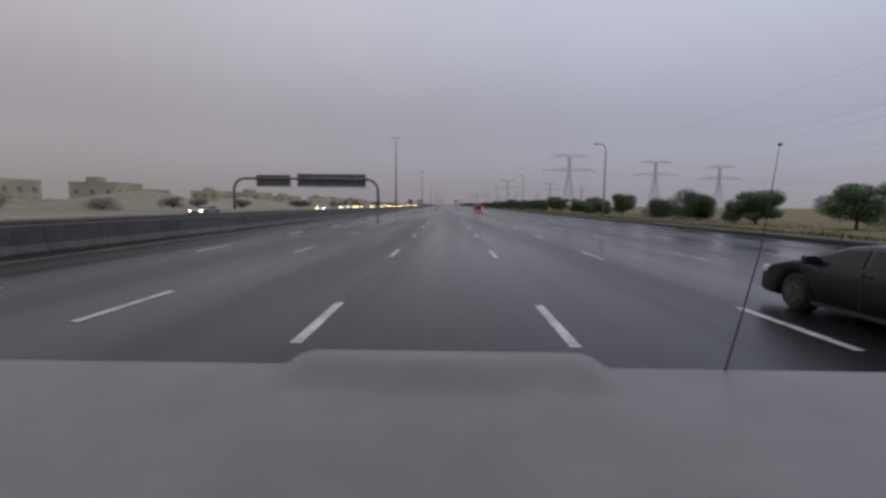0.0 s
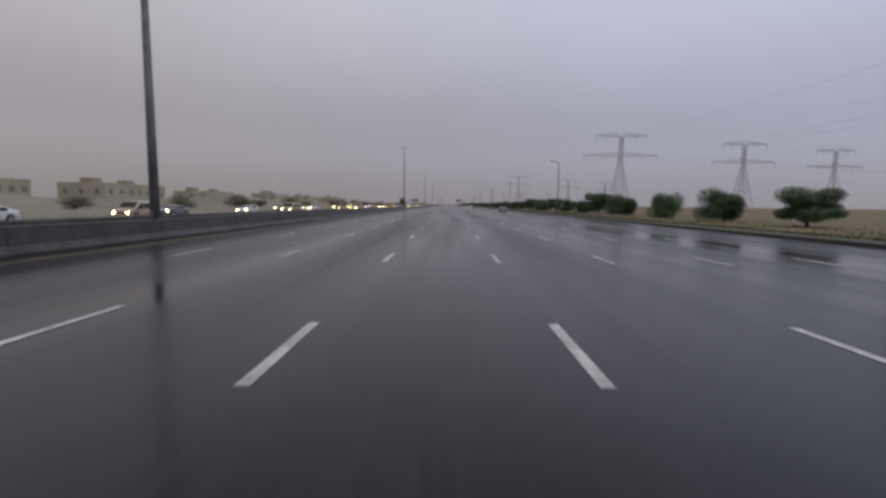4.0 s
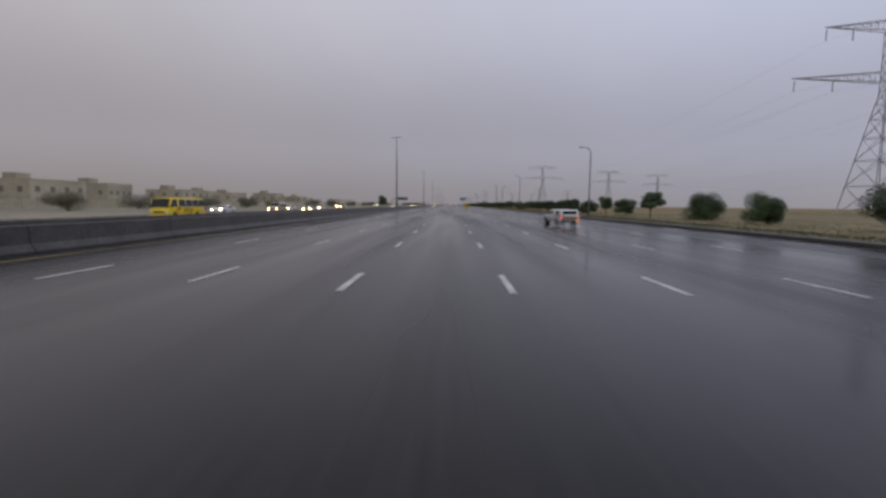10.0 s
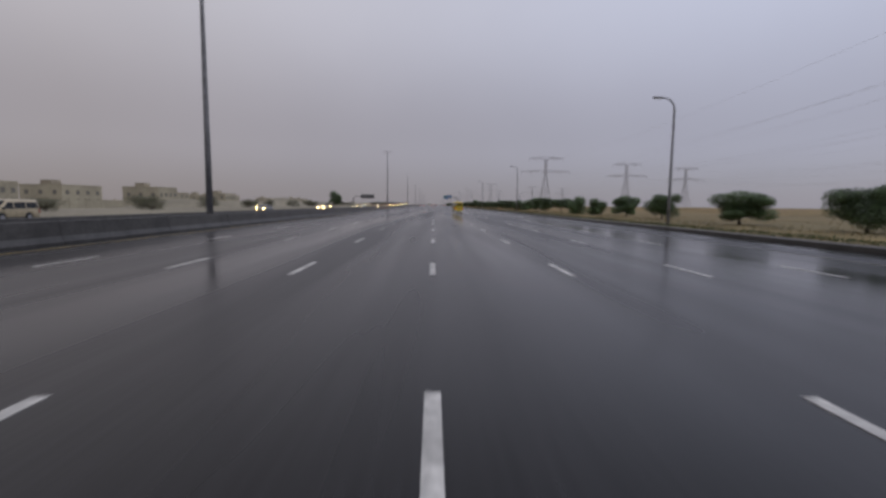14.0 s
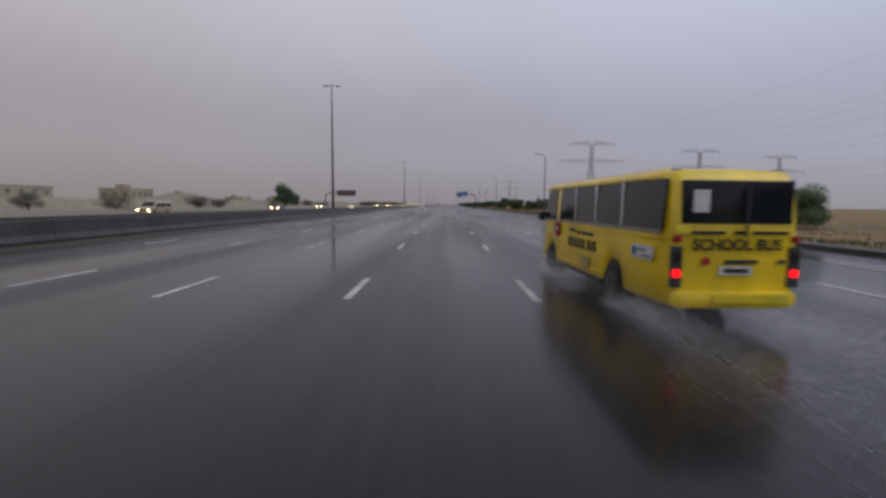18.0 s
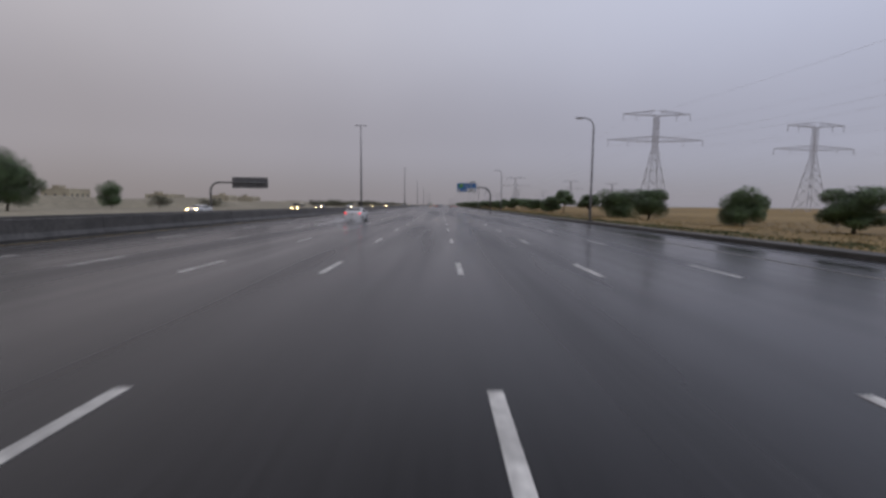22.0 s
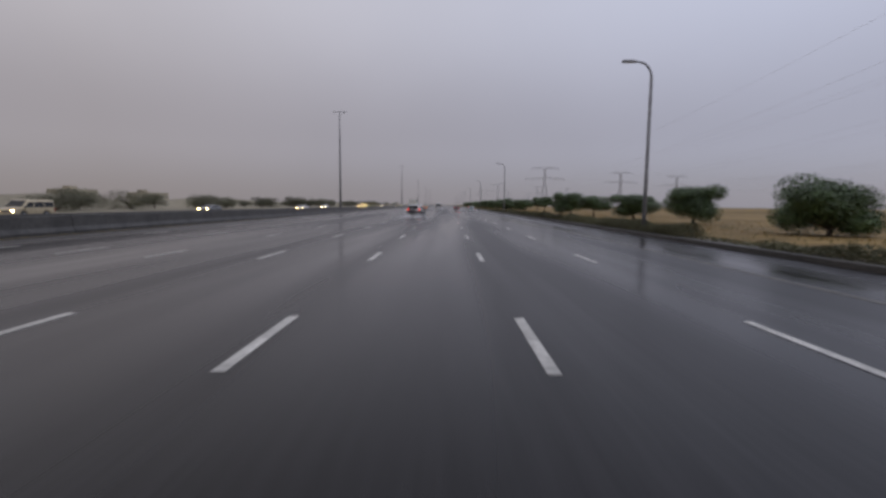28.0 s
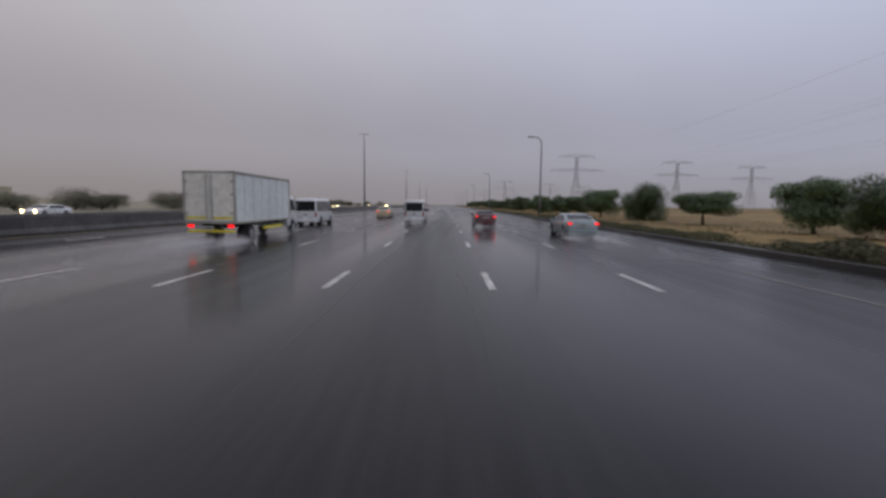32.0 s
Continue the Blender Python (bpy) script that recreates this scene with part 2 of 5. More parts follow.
def field_shift(m, olive, y0, y1):
    """Turn the field's colour from olive green to its own ochre along the road, in uneven patches."""
    nt = m.node_tree
    b = nt.nodes["Principled BSDF"]
    l = nt.links.new
    tc = nt.nodes.new("ShaderNodeTexCoord")
    sep = nt.nodes.new("ShaderNodeSeparateXYZ")
    n = nt.nodes.new("ShaderNodeTexNoise")
    n.inputs["Scale"].default_value = 0.05
    mr = nt.nodes.new("ShaderNodeMapRange")
    mr.inputs[1].default_value, mr.inputs[2].default_value = y0, y1
    add = nt.nodes.new("ShaderNodeMath")
    add.operation = "MULTIPLY_ADD"
    add.inputs[1].default_value, add.inputs[2].default_value = 260.0, -130.0
    tot = nt.nodes.new("ShaderNodeMath")
    mx = nt.nodes.new("ShaderNodeMix")
    mx.data_type = "RGBA"
    patch = nt.nodes.new("ShaderNodeTexNoise")
    patch.inputs["Scale"].default_value, patch.inputs["Detail"].default_value = 0.35, 6
    tone = nt.nodes.new("ShaderNodeMapRange")
    tone.inputs[1].default_value, tone.inputs[2].default_value = 0.32, 0.68
    tone.inputs[3].default_value, tone.inputs[4].default_value = 0.62, 1.2
    green = nt.nodes.new("ShaderNodeMix")
    green.data_type, green.blend_type = "RGBA", "MULTIPLY"
    green.inputs[0].default_value = 1.0
    green.inputs[6].default_value = (*olive, 1)
    src = b.inputs["Base Color"].links[0].from_socket
    l(tc.outputs["Object"], sep.inputs[0])
    l(tc.outputs["Object"], n.inputs["Vector"])
    l(n.outputs[0], add.inputs[0])
    l(add.outputs[0], tot.inputs[0])
    l(sep.outputs["Y"], tot.inputs[1])
    l(tot.outputs[0], mr.inputs[0])
    l(mr.outputs[0], mx.inputs[0])
    l(tc.outputs["Object"], patch.inputs["Vector"])
    l(patch.outputs[0], tone.inputs[0])
    l(tone.outputs[0], green.inputs[7])
    l(green.outputs[2], mx.inputs[6])
    l(src, mx.inputs[7])
    l(mx.outputs[2], b.inputs["Base Color"])


field_shift(DRY_FIELD, (0.175, 0.142, 0.062), 380.0, 620.0)
field_shift(DRY_BLADE, (0.21, 0.175, 0.07), 380.0, 620.0)

# ---- mesh helpers ----
def finish(bm, smooth=False):
    bmesh.ops.recalc_face_normals(bm, faces=bm.faces)
    if smooth:
        for f in bm.faces:
            f.smooth = True
    return bm


def part(name, bm, mat, parent=None, label="", smooth=False):
    """Link a bmesh as one mesh object, under a parent when given."""
    finish(bm, smooth)
    me = bpy.data.meshes.new(name)
    bm.to_mesh(me)
    bm.free()
    me.materials.append(mat)
    ob = new(name, me)
    ob.parent = parent
    if label:
        tagged(ob, label)
    return ob


def empty(name, m=None):
    ob = new(name)
    ob.empty_display_size = 0.3
    if m is not None:
        ob.matrix_world = m
    return ob


def box(c, s, bm=None, bevel=0.0):
    own = bmesh.new()
    bmesh.ops.create_cube(own, size=1.0, matrix=Matrix.Translation(c) @ Matrix.Diagonal((*s, 1)))
    if bevel:
        bmesh.ops.bevel(own, geom=own.edges[:], offset=bevel, segments=2, affect="EDGES", profile=0.7)
    return join(bm, own)


def join(bm, own):
    if bm is None:
        return own
    me = bpy.data.meshes.new("tmp")
    own.to_mesh(me)
    own.free()
    bm.from_mesh(me)
    bpy.data.meshes.remove(me)
    return bm


def cyl(c, r, depth, axis="z", n=20, bm=None, r2=None, bevel=0.0):
    own = bmesh.new()
    turn = {"z": Matrix(), "x": Matrix.Rotation(radians(90), 4, "Y"), "y": Matrix.Rotation(radians(90), 4, "X")}[axis]
    bmesh.ops.create_cone(own, cap_ends=True, segments=n, radius1=r, radius2=r if r2 is None else r2, depth=depth,
                          matrix=Matrix.Translation(c) @ turn)
    if bevel:
        ed = [e for e in own.edges if len(e.link_faces) == 2 and any(len(f.verts) > 4 for f in e.link_faces)]
        bmesh.ops.bevel(own, geom=ed, offset=bevel, segments=2, affect="EDGES")
    return join(bm, own)


def tube(points, radii, n=10, bm=None):
    """A round bar along points, its radius given at each."""
    bm = bm or bmesh.new()
    pts = [Vector(p) for p in points]
    if not isinstance(radii, (list, tuple)):
        radii = [radii] * len(pts)
    rings = []
    for i, p in enumerate(pts):
        d = (pts[min(i + 1, len(pts) - 1)] - pts[max(i - 1, 0)]).normalized()
        a = d.cross(Vector((0, 0, 1)) if abs(d.z) < 0.95 else Vector((0, 1, 0))).normalized()
        b = d.cross(a)
        rings.append([bm.verts.new(p + radii[i] * (math.cos(k * math.tau / n) * a + math.sin(k * math.tau / n) * b)) for k in range(n)])
    for u, v in zip(rings, rings[1:]):
        for k in range(n):
            bm.faces.new((u[k], u[(k + 1) % n], v[(k + 1) % n], v[k]))
    bm.faces.new(rings[0])
    bm.faces.new(rings[-1])
    return bm


def slab(pts, x0, x1, bm=None):
    """A solid with the outline pts (y, z), from x0 to x1."""
    bm = bm or bmesh.new()
    a = [bm.verts.new((x0, y, z)) for y, z in pts]
    b = [bm.verts.new((x1, y, z)) for y, z in pts]
    bm.faces.new(a)
    bm.faces.new(b)
    for i in range(len(pts)):
        j = (i + 1) % len(pts)
        bm.faces.new((a[i], a[j], b[j], b[i]))
    return bm


def prism_y(pts, y0, y1, bm=None):
    """A solid with the outline pts (x, z), from y0 to y1."""
    bm = bm or bmesh.new()
    a = [bm.verts.new((x, y0, z)) for x, z in pts]
    b = [bm.verts.new((x, y1, z)) for x, z in pts]
    bm.faces.new(a)
    bm.faces.new(b)
    for i in range(len(pts)):
        j = (i + 1) % len(pts)
        bm.faces.new((a[i], a[j], b[j], b[i]))
    return bm


def structure(ob, label, category):
    return tagged(ob, label, category, kind="structure")


# ---- ground and road ----
LANE = 3.7
ROAD_L, ROAD_R = -14.1, 20.5
Y0, Y1 = -120.0, 1600.0


def flat(x0, x1, y0, y1, z, nx=1, ny=1, wave=0.0, scale=0.05):
    bm = bmesh.new()
    grid = []
    for j in range(ny + 1):
        row = []
        for i in range(nx + 1):
            x, y = x0 + (x1 - x0) * i / nx, y0 + (y1 - y0) * j / ny
            dz = wave * noise.noise((x * scale, y * scale, 3.1)) if wave else 0
            row.append(bm.verts.new((x, y, z + dz)))
        grid.append(row)
    for j in range(ny):
        for i in range(nx):
            bm.faces.new((grid[j][i], grid[j][i + 1], grid[j + 1][i + 1], grid[j + 1][i]))
    return bm


structure(part("ground", flat(-4200, 4200, -1500, 4600, -0.25, 40, 40), SAND), "damp brown sand plain reaching the horizon", "ground")
road = structure(part("road", box(((ROAD_L + ROAD_R) / 2, (Y0 + Y1) / 2, -0.2), (ROAD_R - ROAD_L, Y1 - Y0, 0.4)), ASPHALT),
                 "dark wet asphalt motorway with eight lanes", "road")
road_2 = structure(part("road_opposite", box((-28.6, (Y0 + Y1) / 2, -0.2), (21.0, Y1 - Y0, 0.4)), SHOULDER),
                   "wet asphalt of the opposite carriageway", "road")
structure(part("median", box((-16.1, (Y0 + Y1) / 2, -0.1), (3.996, Y1 - Y0, 0.36)), SHOULDER), "paved strip between the two barriers", "median")
kerb_pts = [(20.5, -0.3), (20.5, 0.19), (20.54, 0.22), (20.76, 0.22), (20.8, 0.19), (20.8, -0.3)]
structure(part("verge_soil", prism_y([(20.8, -0.3), (20.8, 0.18), (21.6, 0.215), (21.6, -0.3)], Y0, Y1), SOIL), "strip of dark wet soil behind the kerb", "soil")
verge_pts = [(21.6, -0.3), (21.6, 0.20), (25, 0.30), (60, 0.35), (140, 0.2), (700, 0.0), (700, -0.3)]
structure(part("verge", prism_y(verge_pts, Y0, Y1), DRY_FIELD), "dry ochre grass verge beside the motorway", "verge")
structure(part("far_verge", prism_y([(-39.1, -0.3), (-39.1, 0.12), (-44, 0.3), (-70, 0.3), (-90, -0.2), (-90, -0.3)], Y0, Y1), SAND),
          "sandy strip beyond the opposite carriageway", "verge")
kerb = structure(part("kerb", prism_y(kerb_pts, Y0, Y1), KERB), "low grey concrete kerb along the verge", "kerb")

# solid edge lines
structure(part("edge_line", box((16.65, (Y0 + Y1) / 2, 0.004), (0.16, Y1 - Y0, 0.008)), EDGE), "worn pale solid edge line on wet asphalt", "road marking")
structure(part("edge_line_yellow", box((-12.8, (Y0 + Y1) / 2, 0.004), (0.18, Y1 - Y0, 0.008)), YELLOW_MARK), "worn yellow edge line near the barrier", "road marking")

# ---- barriers in precast sections ----
def barrier_section(length):
    """Half-wall with the sloped foot of a motorway barrier."""
    pts = [(-0.30, 0.0), (-0.30, 0.08), (-0.17, 0.33), (-0.11, 0.95), (-0.09, 0.98), (0.09, 0.98), (0.11, 0.95), (0.17, 0.33), (0.30, 0.08), (0.30, 0.0)]
    return prism_y(pts, -length / 2 + 0.012, length / 2 - 0.012)


def barrier(name, x, label):
    base = structure(empty(name, pose(x, 0, 0)), label, "barrier")
    first = part("section", barrier_section(8.0), CONCRETE, base)
    first.location = (0, Y0 + 4, 0)
    for i in range(1, int((Y1 - Y0) / 8)):
        ob = new("section", first.data)
        ob.parent = base
        ob.location = (random.uniform(-0.008, 0.008), Y0 + 4 + 8 * i, random.uniform(-0.006, 0.006))
    return base


barrier("median_barrier", -14.3, "dark wet concrete barrier in precast sections")
barrier("opposite_barrier", -17.95, "concrete barrier of the opposite carriageway")

# ---- lamps ----
def high_mast():
    """A tall tapered mast with a cross-piece and two flood lamps."""
    mast = empty("high_mast_lamp")
    part("base_plate", cyl((0, 0, 0.08), 0.45, 0.12, bm=cyl((0, 0, 0.02), 0.55, 0.10, n=16), n=16), CONCRETE, mast)
    part("pole", tube([(0, 0, 0.05), (0, 0, 8), (0, 0, 16), (0, 0, 22.7)], [0.27, 0.22, 0.165, 0.11], 14), MAST, mast, "dark tapered steel pole", True)
    part("hatch", box((0, -0.262, 1.1), (0.16, 0.03, 0.5), bevel=0.01), GANTRY, mast)
    part("cross_arm", tube([(-0.95, 0, 22.6), (0, 0, 22.75), (0.95, 0, 22.6)], 0.06, 8), MAST, mast)
    for s in (-1, 1):
        head = part("lamp_head", box((s * 1.15, 0, 22.58), (0.75, 0.42, 0.18), bevel=0.05), STEEL, mast)
        part("lens", box((s * 1.15, 0, 22.48), (0.55, 0.32, 0.03)), CLEAR_LAMP, head)
    return tagged(mast, "tall dark mast lamp with twin heads in the median", "street lamp", "median mast lamps")


def arm_lamp():
    """A road lamp whose pole bends over into one arm towards the lanes."""
    lamp = empty("street_lamp")
    part("base_plate", box((0, 0, 0.05), (0.45, 0.45, 0.1), bevel=0.02), CONCRETE, lamp)
    pts = [(0, 0, 0.1), (0, 0, 4), (0, 0, 9.9)]
    for k in range(1, 8):
        a = k / 7 * radians(80)
        pts.append((-0.9 * (1 - math.cos(a)), 0, 9.9 + 1.0 * math.sin(a)))
    pts.append((-1.15, 0, 10.92))
    part("pole", tube(pts, [0.14, 0.12, 0.1] + [0.085 - 0.004 * k for k in range(8)], 12), STEEL, lamp, "grey steel pole with bent arm", True)
    part("hatch", box((0, -0.136, 0.9), (0.1, 0.02, 0.4)), GANTRY, lamp)
    head = part("lamp_head", box((-1.5, 0, 10.93), (0.85, 0.3, 0.14), bevel=0.05), STEEL, lamp)
    part("lens", box((-1.5, 0, 10.855), (0.6, 0.22, 0.03)), CLEAR_LAMP, head)
    return tagged(lamp, "grey steel road lamp with one bent arm on the verge", "street lamp", "verge road lamps")


mast = high_mast()
mast.matrix_world = pose(-16.7, 147.5, 0.08)
for y in (294, 442.5, 591, 739, 888, 1036, 1183, 1331, 1479):
    copy_thing(mast, pose(-16.7, y, 0.08))
lamp = arm_lamp()
lamp.matrix_world = pose(24.2, -5.5, 0.27)
for y in (70.5, 145, 219.5, 294.5, 371, 444, 516, 592):
    copy_thing(lamp, pose(24.2 - 0.0035 * y, y, 0.27))
for k in range(12):
    copy_thing(lamp, pose(21.2, 663.5 + 74 * k, 0.21))

# ---- gantries ----
def arch(x0, x1, y, z, r):
    """Posts and beam of an arch gantry as one bent tube."""
    pts = [(x0, y, 0), (x0, y, z - r)]
    s = 1 if x1 > x0 else -1
    for k in range(1, 9):
        a = k / 8 * math.pi / 2
        pts.append((x0 + s * r * (1 - math.cos(a)), y, z - r + r * math.sin(a)))
    return pts


def back_sign(x0, x1, z0, z1, y, parent):
    """A sign seen from behind: sheet, frame ribs, catwalk rail."""
    s = part("sign_panel", box(((x0 + x1) / 2, y, (z0 + z1) / 2), (x1 - x0, 0.06, z1 - z0), bevel=0.02), SIGN_BACK, parent, "dark grey back of a direction sign")
    n = max(3, int((x1 - x0) / 1.1))
    for i in range(n + 1):
        part("rib", box((x0 + 0.1 + (x1 - x0 - 0.2) * i / n, y - 0.09, (z0 + z1) / 2), (0.07, 0.12, z1 - z0 - 0.1)), GANTRY, s)
    for z in (z0 + 0.3, z1 - 0.3):
        part("rail", box(((x0 + x1) / 2, y - 0.07, z), (x1 - x0 - 0.1, 0.06, 0.08)), GANTRY, s)
    return s


def full_gantry(y):
    g = empty("sign_gantry", pose(0, y, 0))
    right = arch(-16.2, -46, 0, 7.4, 2.6)
    left = arch(-49.8, -16, 0, 7.4, 2.6)
    part("column", tube(right, 0.30, 14), GANTRY, g, smooth=True)
    part("column", tube(left, 0.30, 14), GANTRY, g, smooth=True)
    part("beam", tube([(-18.8, 0, 7.4), (-32, 0, 7.45), (-47.2, 0, 7.4)], 0.30, 14), GANTRY, g, smooth=True)
    part("walkway", box((-27.5, -0.6, 5.45), (17.5, 0.5, 0.07)), GANTRY, g)
    back_sign(-35.1, -19.1, 5.7, 8.6, 0.42, g)
    back_sign(-44.7, -36.7, 5.6, 8.3, 0.42, g)
    for x in (-24, -30, -40):
        part("bracket", box((x, 0.25, 7.4), (0.14, 0.4, 1.4)), GANTRY, g)
    return tagged(g, "dark arched steel gantry with sign backs over the road", "sign gantry")


def cantilever_back(y):
    g = empty("cantilever_sign", pose(0, y, 0))
    part("column", tube(arch(-55.6, -40, 0, 7.0, 2.4), 0.26, 14), GANTRY, g, smooth=True)
    part("arm", tube([(-53.2, 0, 7.0), (-46, 0, 7.0), (-41.3, 0, 7.0)], 0.22, 12), GANTRY, g, smooth=True)
    back_sign(-50.0, -40.6, 5.6, 8.4, 0.36, g)
    return tagged(g, "grey back of a cantilever road sign on curved post", "road sign")


full_gantry(106.5)
cantilever_back(735)


def blue_sign(y):
    """Cantilever direction sign over the outer lanes; lines of writing as plain bars."""
    g = empty("direction_sign", pose(0, y, 0))
    part("column", tube(arch(21.3, 10, 0, 7.5, 2.9), [0.30] * 2 + [0.28 - 0.008 * k for k in range(8)], 16), GANTRY, g, "dark grey curved steel post", True)
    part("arm", tube([(18.4, 0, 7.5), (14, 0, 7.5), (10.8, 0, 7.5)], 0.2, 12), GANTRY, g, smooth=True)
    part("base", box((21.3, 0, 0.25), (0.8, 0.9, 0.4), bevel=0.05), CONCRETE, g)
    p = part("sign_panel", box((13.4, -0.35, 7.5), (6.3, 0.07, 2.75), bevel=0.02), SIGN_BLUE, g, "blue reflective direction panel")
    t = -0.395
    for c, s in (((13.4, 8.83), (6.15, 0.05)), ((13.4, 6.17), (6.15, 0.05)), ((10.32, 7.5), (0.05, 2.65)), ((16.48, 7.5), (0.05, 2.65))):
        part("border", box((c[0], t, c[1]), (s[0], 0.012, s[1])), SIGN_WHITE, p)
    sq = part("route_marker", box((11.55, t, 8.0), (1.15, 0.016, 1.15), bevel=0.005), SIGN_GREEN, p, "yellow-green route square")
    part("bar", box((11.55, t - 0.012, 8.0), (0.5, 0.01, 0.18)), SIGN_DARK, sq)
    for x, z, w in ((13.3, 8.35, 1.7), (15.0, 8.3, 1.2), (13.2, 7.75, 1.5), (14.9, 7.8, 0.8), (12.6, 6.75, 1.6)):
        part("writing_bar", box((x, t, z), (w, 0.012, 0.13)), SIGN_WHITE, p)
    w = part("exit_panel", box((14.95, t - 0.005, 6.72), (2.95, 0.03, 1.05)), SIGN_WHITE, p, "white lower panel with black bars")
    for x, z, s in ((14.6, 6.85, 1.3), (15.6, 6.65, 0.7), (14.7, 6.5, 0.9)):
        part("writing_bar", box((x, t - 0.026, z), (s, 0.012, 0.11)), SIGN_DARK, w)
    # downward lane arrow
    bm = bmesh.new()
    v = [bm.verts.new(q) for q in ((10.6, t - 0.012, 6.95), (11.3, t - 0.012, 6.95), (11.3, t - 0.012, 6.75), (11.6, t - 0.012, 6.75), (10.95, t - 0.012, 6.3), (10.3, t - 0.012, 6.75), (10.6, t - 0.012, 6.75))]
    face = bm.faces.new(v)
    ext = bmesh.ops.extrude_face_region(bm, geom=[face])
    bmesh.ops.translate(bm, verts=[q for q in ext["geom"] if isinstance(q, bmesh.types.BMVert)], vec=(0, 0.012, 0))
    part("lane_arrow", bm, SIGN_WHITE, p)
    top = part("number_tab", box((15.3, -0.35, 9.18), (2.3, 0.06, 0.6), bevel=0.02), SIGN_WHITE, g, "small white tab above the panel")
    part("writing_bar", box((15.3, -0.39, 9.18), (1.2, 0.012, 0.1)), GANTRY, top)
    part("light_rail", tube([(10.3, -0.9, 5.95), (16.5, -0.9, 5.95)], 0.05, 8), GANTRY, g)
    for x in (10.8, 12.5, 14.3, 16.1):
        part("sign_light", box((x, -0.95, 5.93), (0.4, 0.22, 0.14), bevel=0.03), GANTRY, g)
    for x in (11.2, 13.4, 15.6):
        part("bracket", box((x, -0.18, 7.5), (0.12, 0.28, 1.8)), STEEL, g)
    return tagged(g, "blue cantilever direction sign with green square on curved post", "road sign")


blue_sign(765)

# ---- power pylons ----
def pylon(h, arm_low, arm_top):
    """A lattice tower with two wide cross-arms."""
    p = empty("power_pylon")
    w0, w1, zl, zt = h * 0.12, h * 0.022, h * 0.72, h * 0.985
    half = lambda z: w0 + (w1 - w0) * min(1.0, z / (h * 0.66))
    t = 0.085

    def bar(a, b, bm, r=t):
        return tube([a, b], r, 4, bm)

    for sx in (-1, 1):
        for sy in (-1, 1):
            zs = [0, h * 0.33, h * 0.66, h]
            part("leg", tube([(sx * half(z), sy * half(z), z) for z in zs], [0.19, 0.17, 0.14, 0.11], 4), PYLON, p)
    levels = [h * q for q in (0.0, 0.17, 0.31, 0.43, 0.53, 0.61, 0.68, 0.74, 0.80, 0.86, 0.92, 0.98)]
    for k in (0, 1):
        q = (lambda u, v, z: (u, v, z)) if k == 0 else (lambda u, v, z: (v, u, z))
        for s in (-1, 1):
            bm = bmesh.new()
            for za, zb in zip(levels, levels[1:]):
                a, b = half(za), half(zb)
                bar(q(-a, s * a, za), q(b, s * b, zb), bm)
                bar(q(a, s * a, za), q(-b, s * b, zb), bm)
                bar(q(-b, s * b, zb), q(b, s * b, zb), bm)
            part("bracing_face", bm, PYLON, p)
    for z, arm in ((zl, arm_low), (zt, arm_top)):
        for s in (-1, 1):
            bm = bmesh.new()
            d = half(z) * 0.9
            root, up = s * half(z), z + h * 0.055
            tip = (s * arm, 0, z + h * 0.018)
            for sy in (-1, 1):
                bar((root, sy * d, z), tip, bm, 0.12)
                bar((root, sy * d, up), tip, bm, 0.11)
            for k in range(1, 8):
                f = k / 8
                x = root + (tip[0] - root) * f
                za, zb = z + (tip[2] - z) * f, up + (tip[2] - up) * f
                bar((x, d * (1 - f), za), (x, d * (1 - f), zb), bm, 0.06)
                bar((x, -d * (1 - f), za), (x, -d * (1 - f), zb), bm, 0.06)
                g = (k - 1) / 8
                xg = root + (tip[0] - root) * g
                bar((xg, -d * (1 - g), z + (tip[2] - z) * g), (x, -d * (1 - f), zb), bm, 0.06)
            part("cross_arm", bm, PYLON, p)
            for f in (0.55, 0.97):
                x = root + (tip[0] - root) * f
                part("insulator", tube([(x, 0, z + 0.3), (x, 0, z - h * 0.05)], 0.14, 6), PYLON, p)
    return tagged(p, "pale grey lattice power pylon with two wide arms", "power pylon", "power pylons")


LINES = [(108, 46.0, 23.5, 16.5), (185, 41.5, 20.0, 14.0), (242, 38.0, 18.0, 12.5)]
STATIONS = [(-10, 0.95), (414, 1.0), (837, 1.0), (1250, 0.86), (1675, 0.9), (2092, 0.9)]
for x, h, low, top in LINES:
    first = pylon(h, low, top)
    first.matrix_world = pose(x, STATIONS[0][0], -0.25)
    first.scale = (STATIONS[0][1],) * 3
    for y, s in STATIONS[1:]:
        ob = copy_thing(first, pose(x, y, -0.25))
        ob.scale = (s, s, s)
    for sx, f, zf in ((-1, 0.97, 0.72), (1, 0.97, 0.72), (-1, 0.97, 0.985), (1, 0.97, 0.985), (-1, 0.55, 0.72), (1, 0.55, 0.72)):
        bm = bmesh.new()
        arm = (low if zf < 0.8 else top) * f
        for (ya, sa), (yb, sb) in zip(STATIONS, STATIONS[1:]):
            pts = []
            for k in range(25):
                u = k / 24
                z = h * (zf - 0.05) * (sa + (sb - sa) * u) - 46 * 0.20 * 4 * u * (1 - u)
                pts.append((x + sx * arm * (sa + (sb - sa) * u), ya + (yb - ya) * u, z - 0.25))
            tube(pts, 0.02, 4, bm)
        tagged(part("power_cable", bm, CABLE), "thin grey sagging power cable between pylons", "power cable", "power cables")

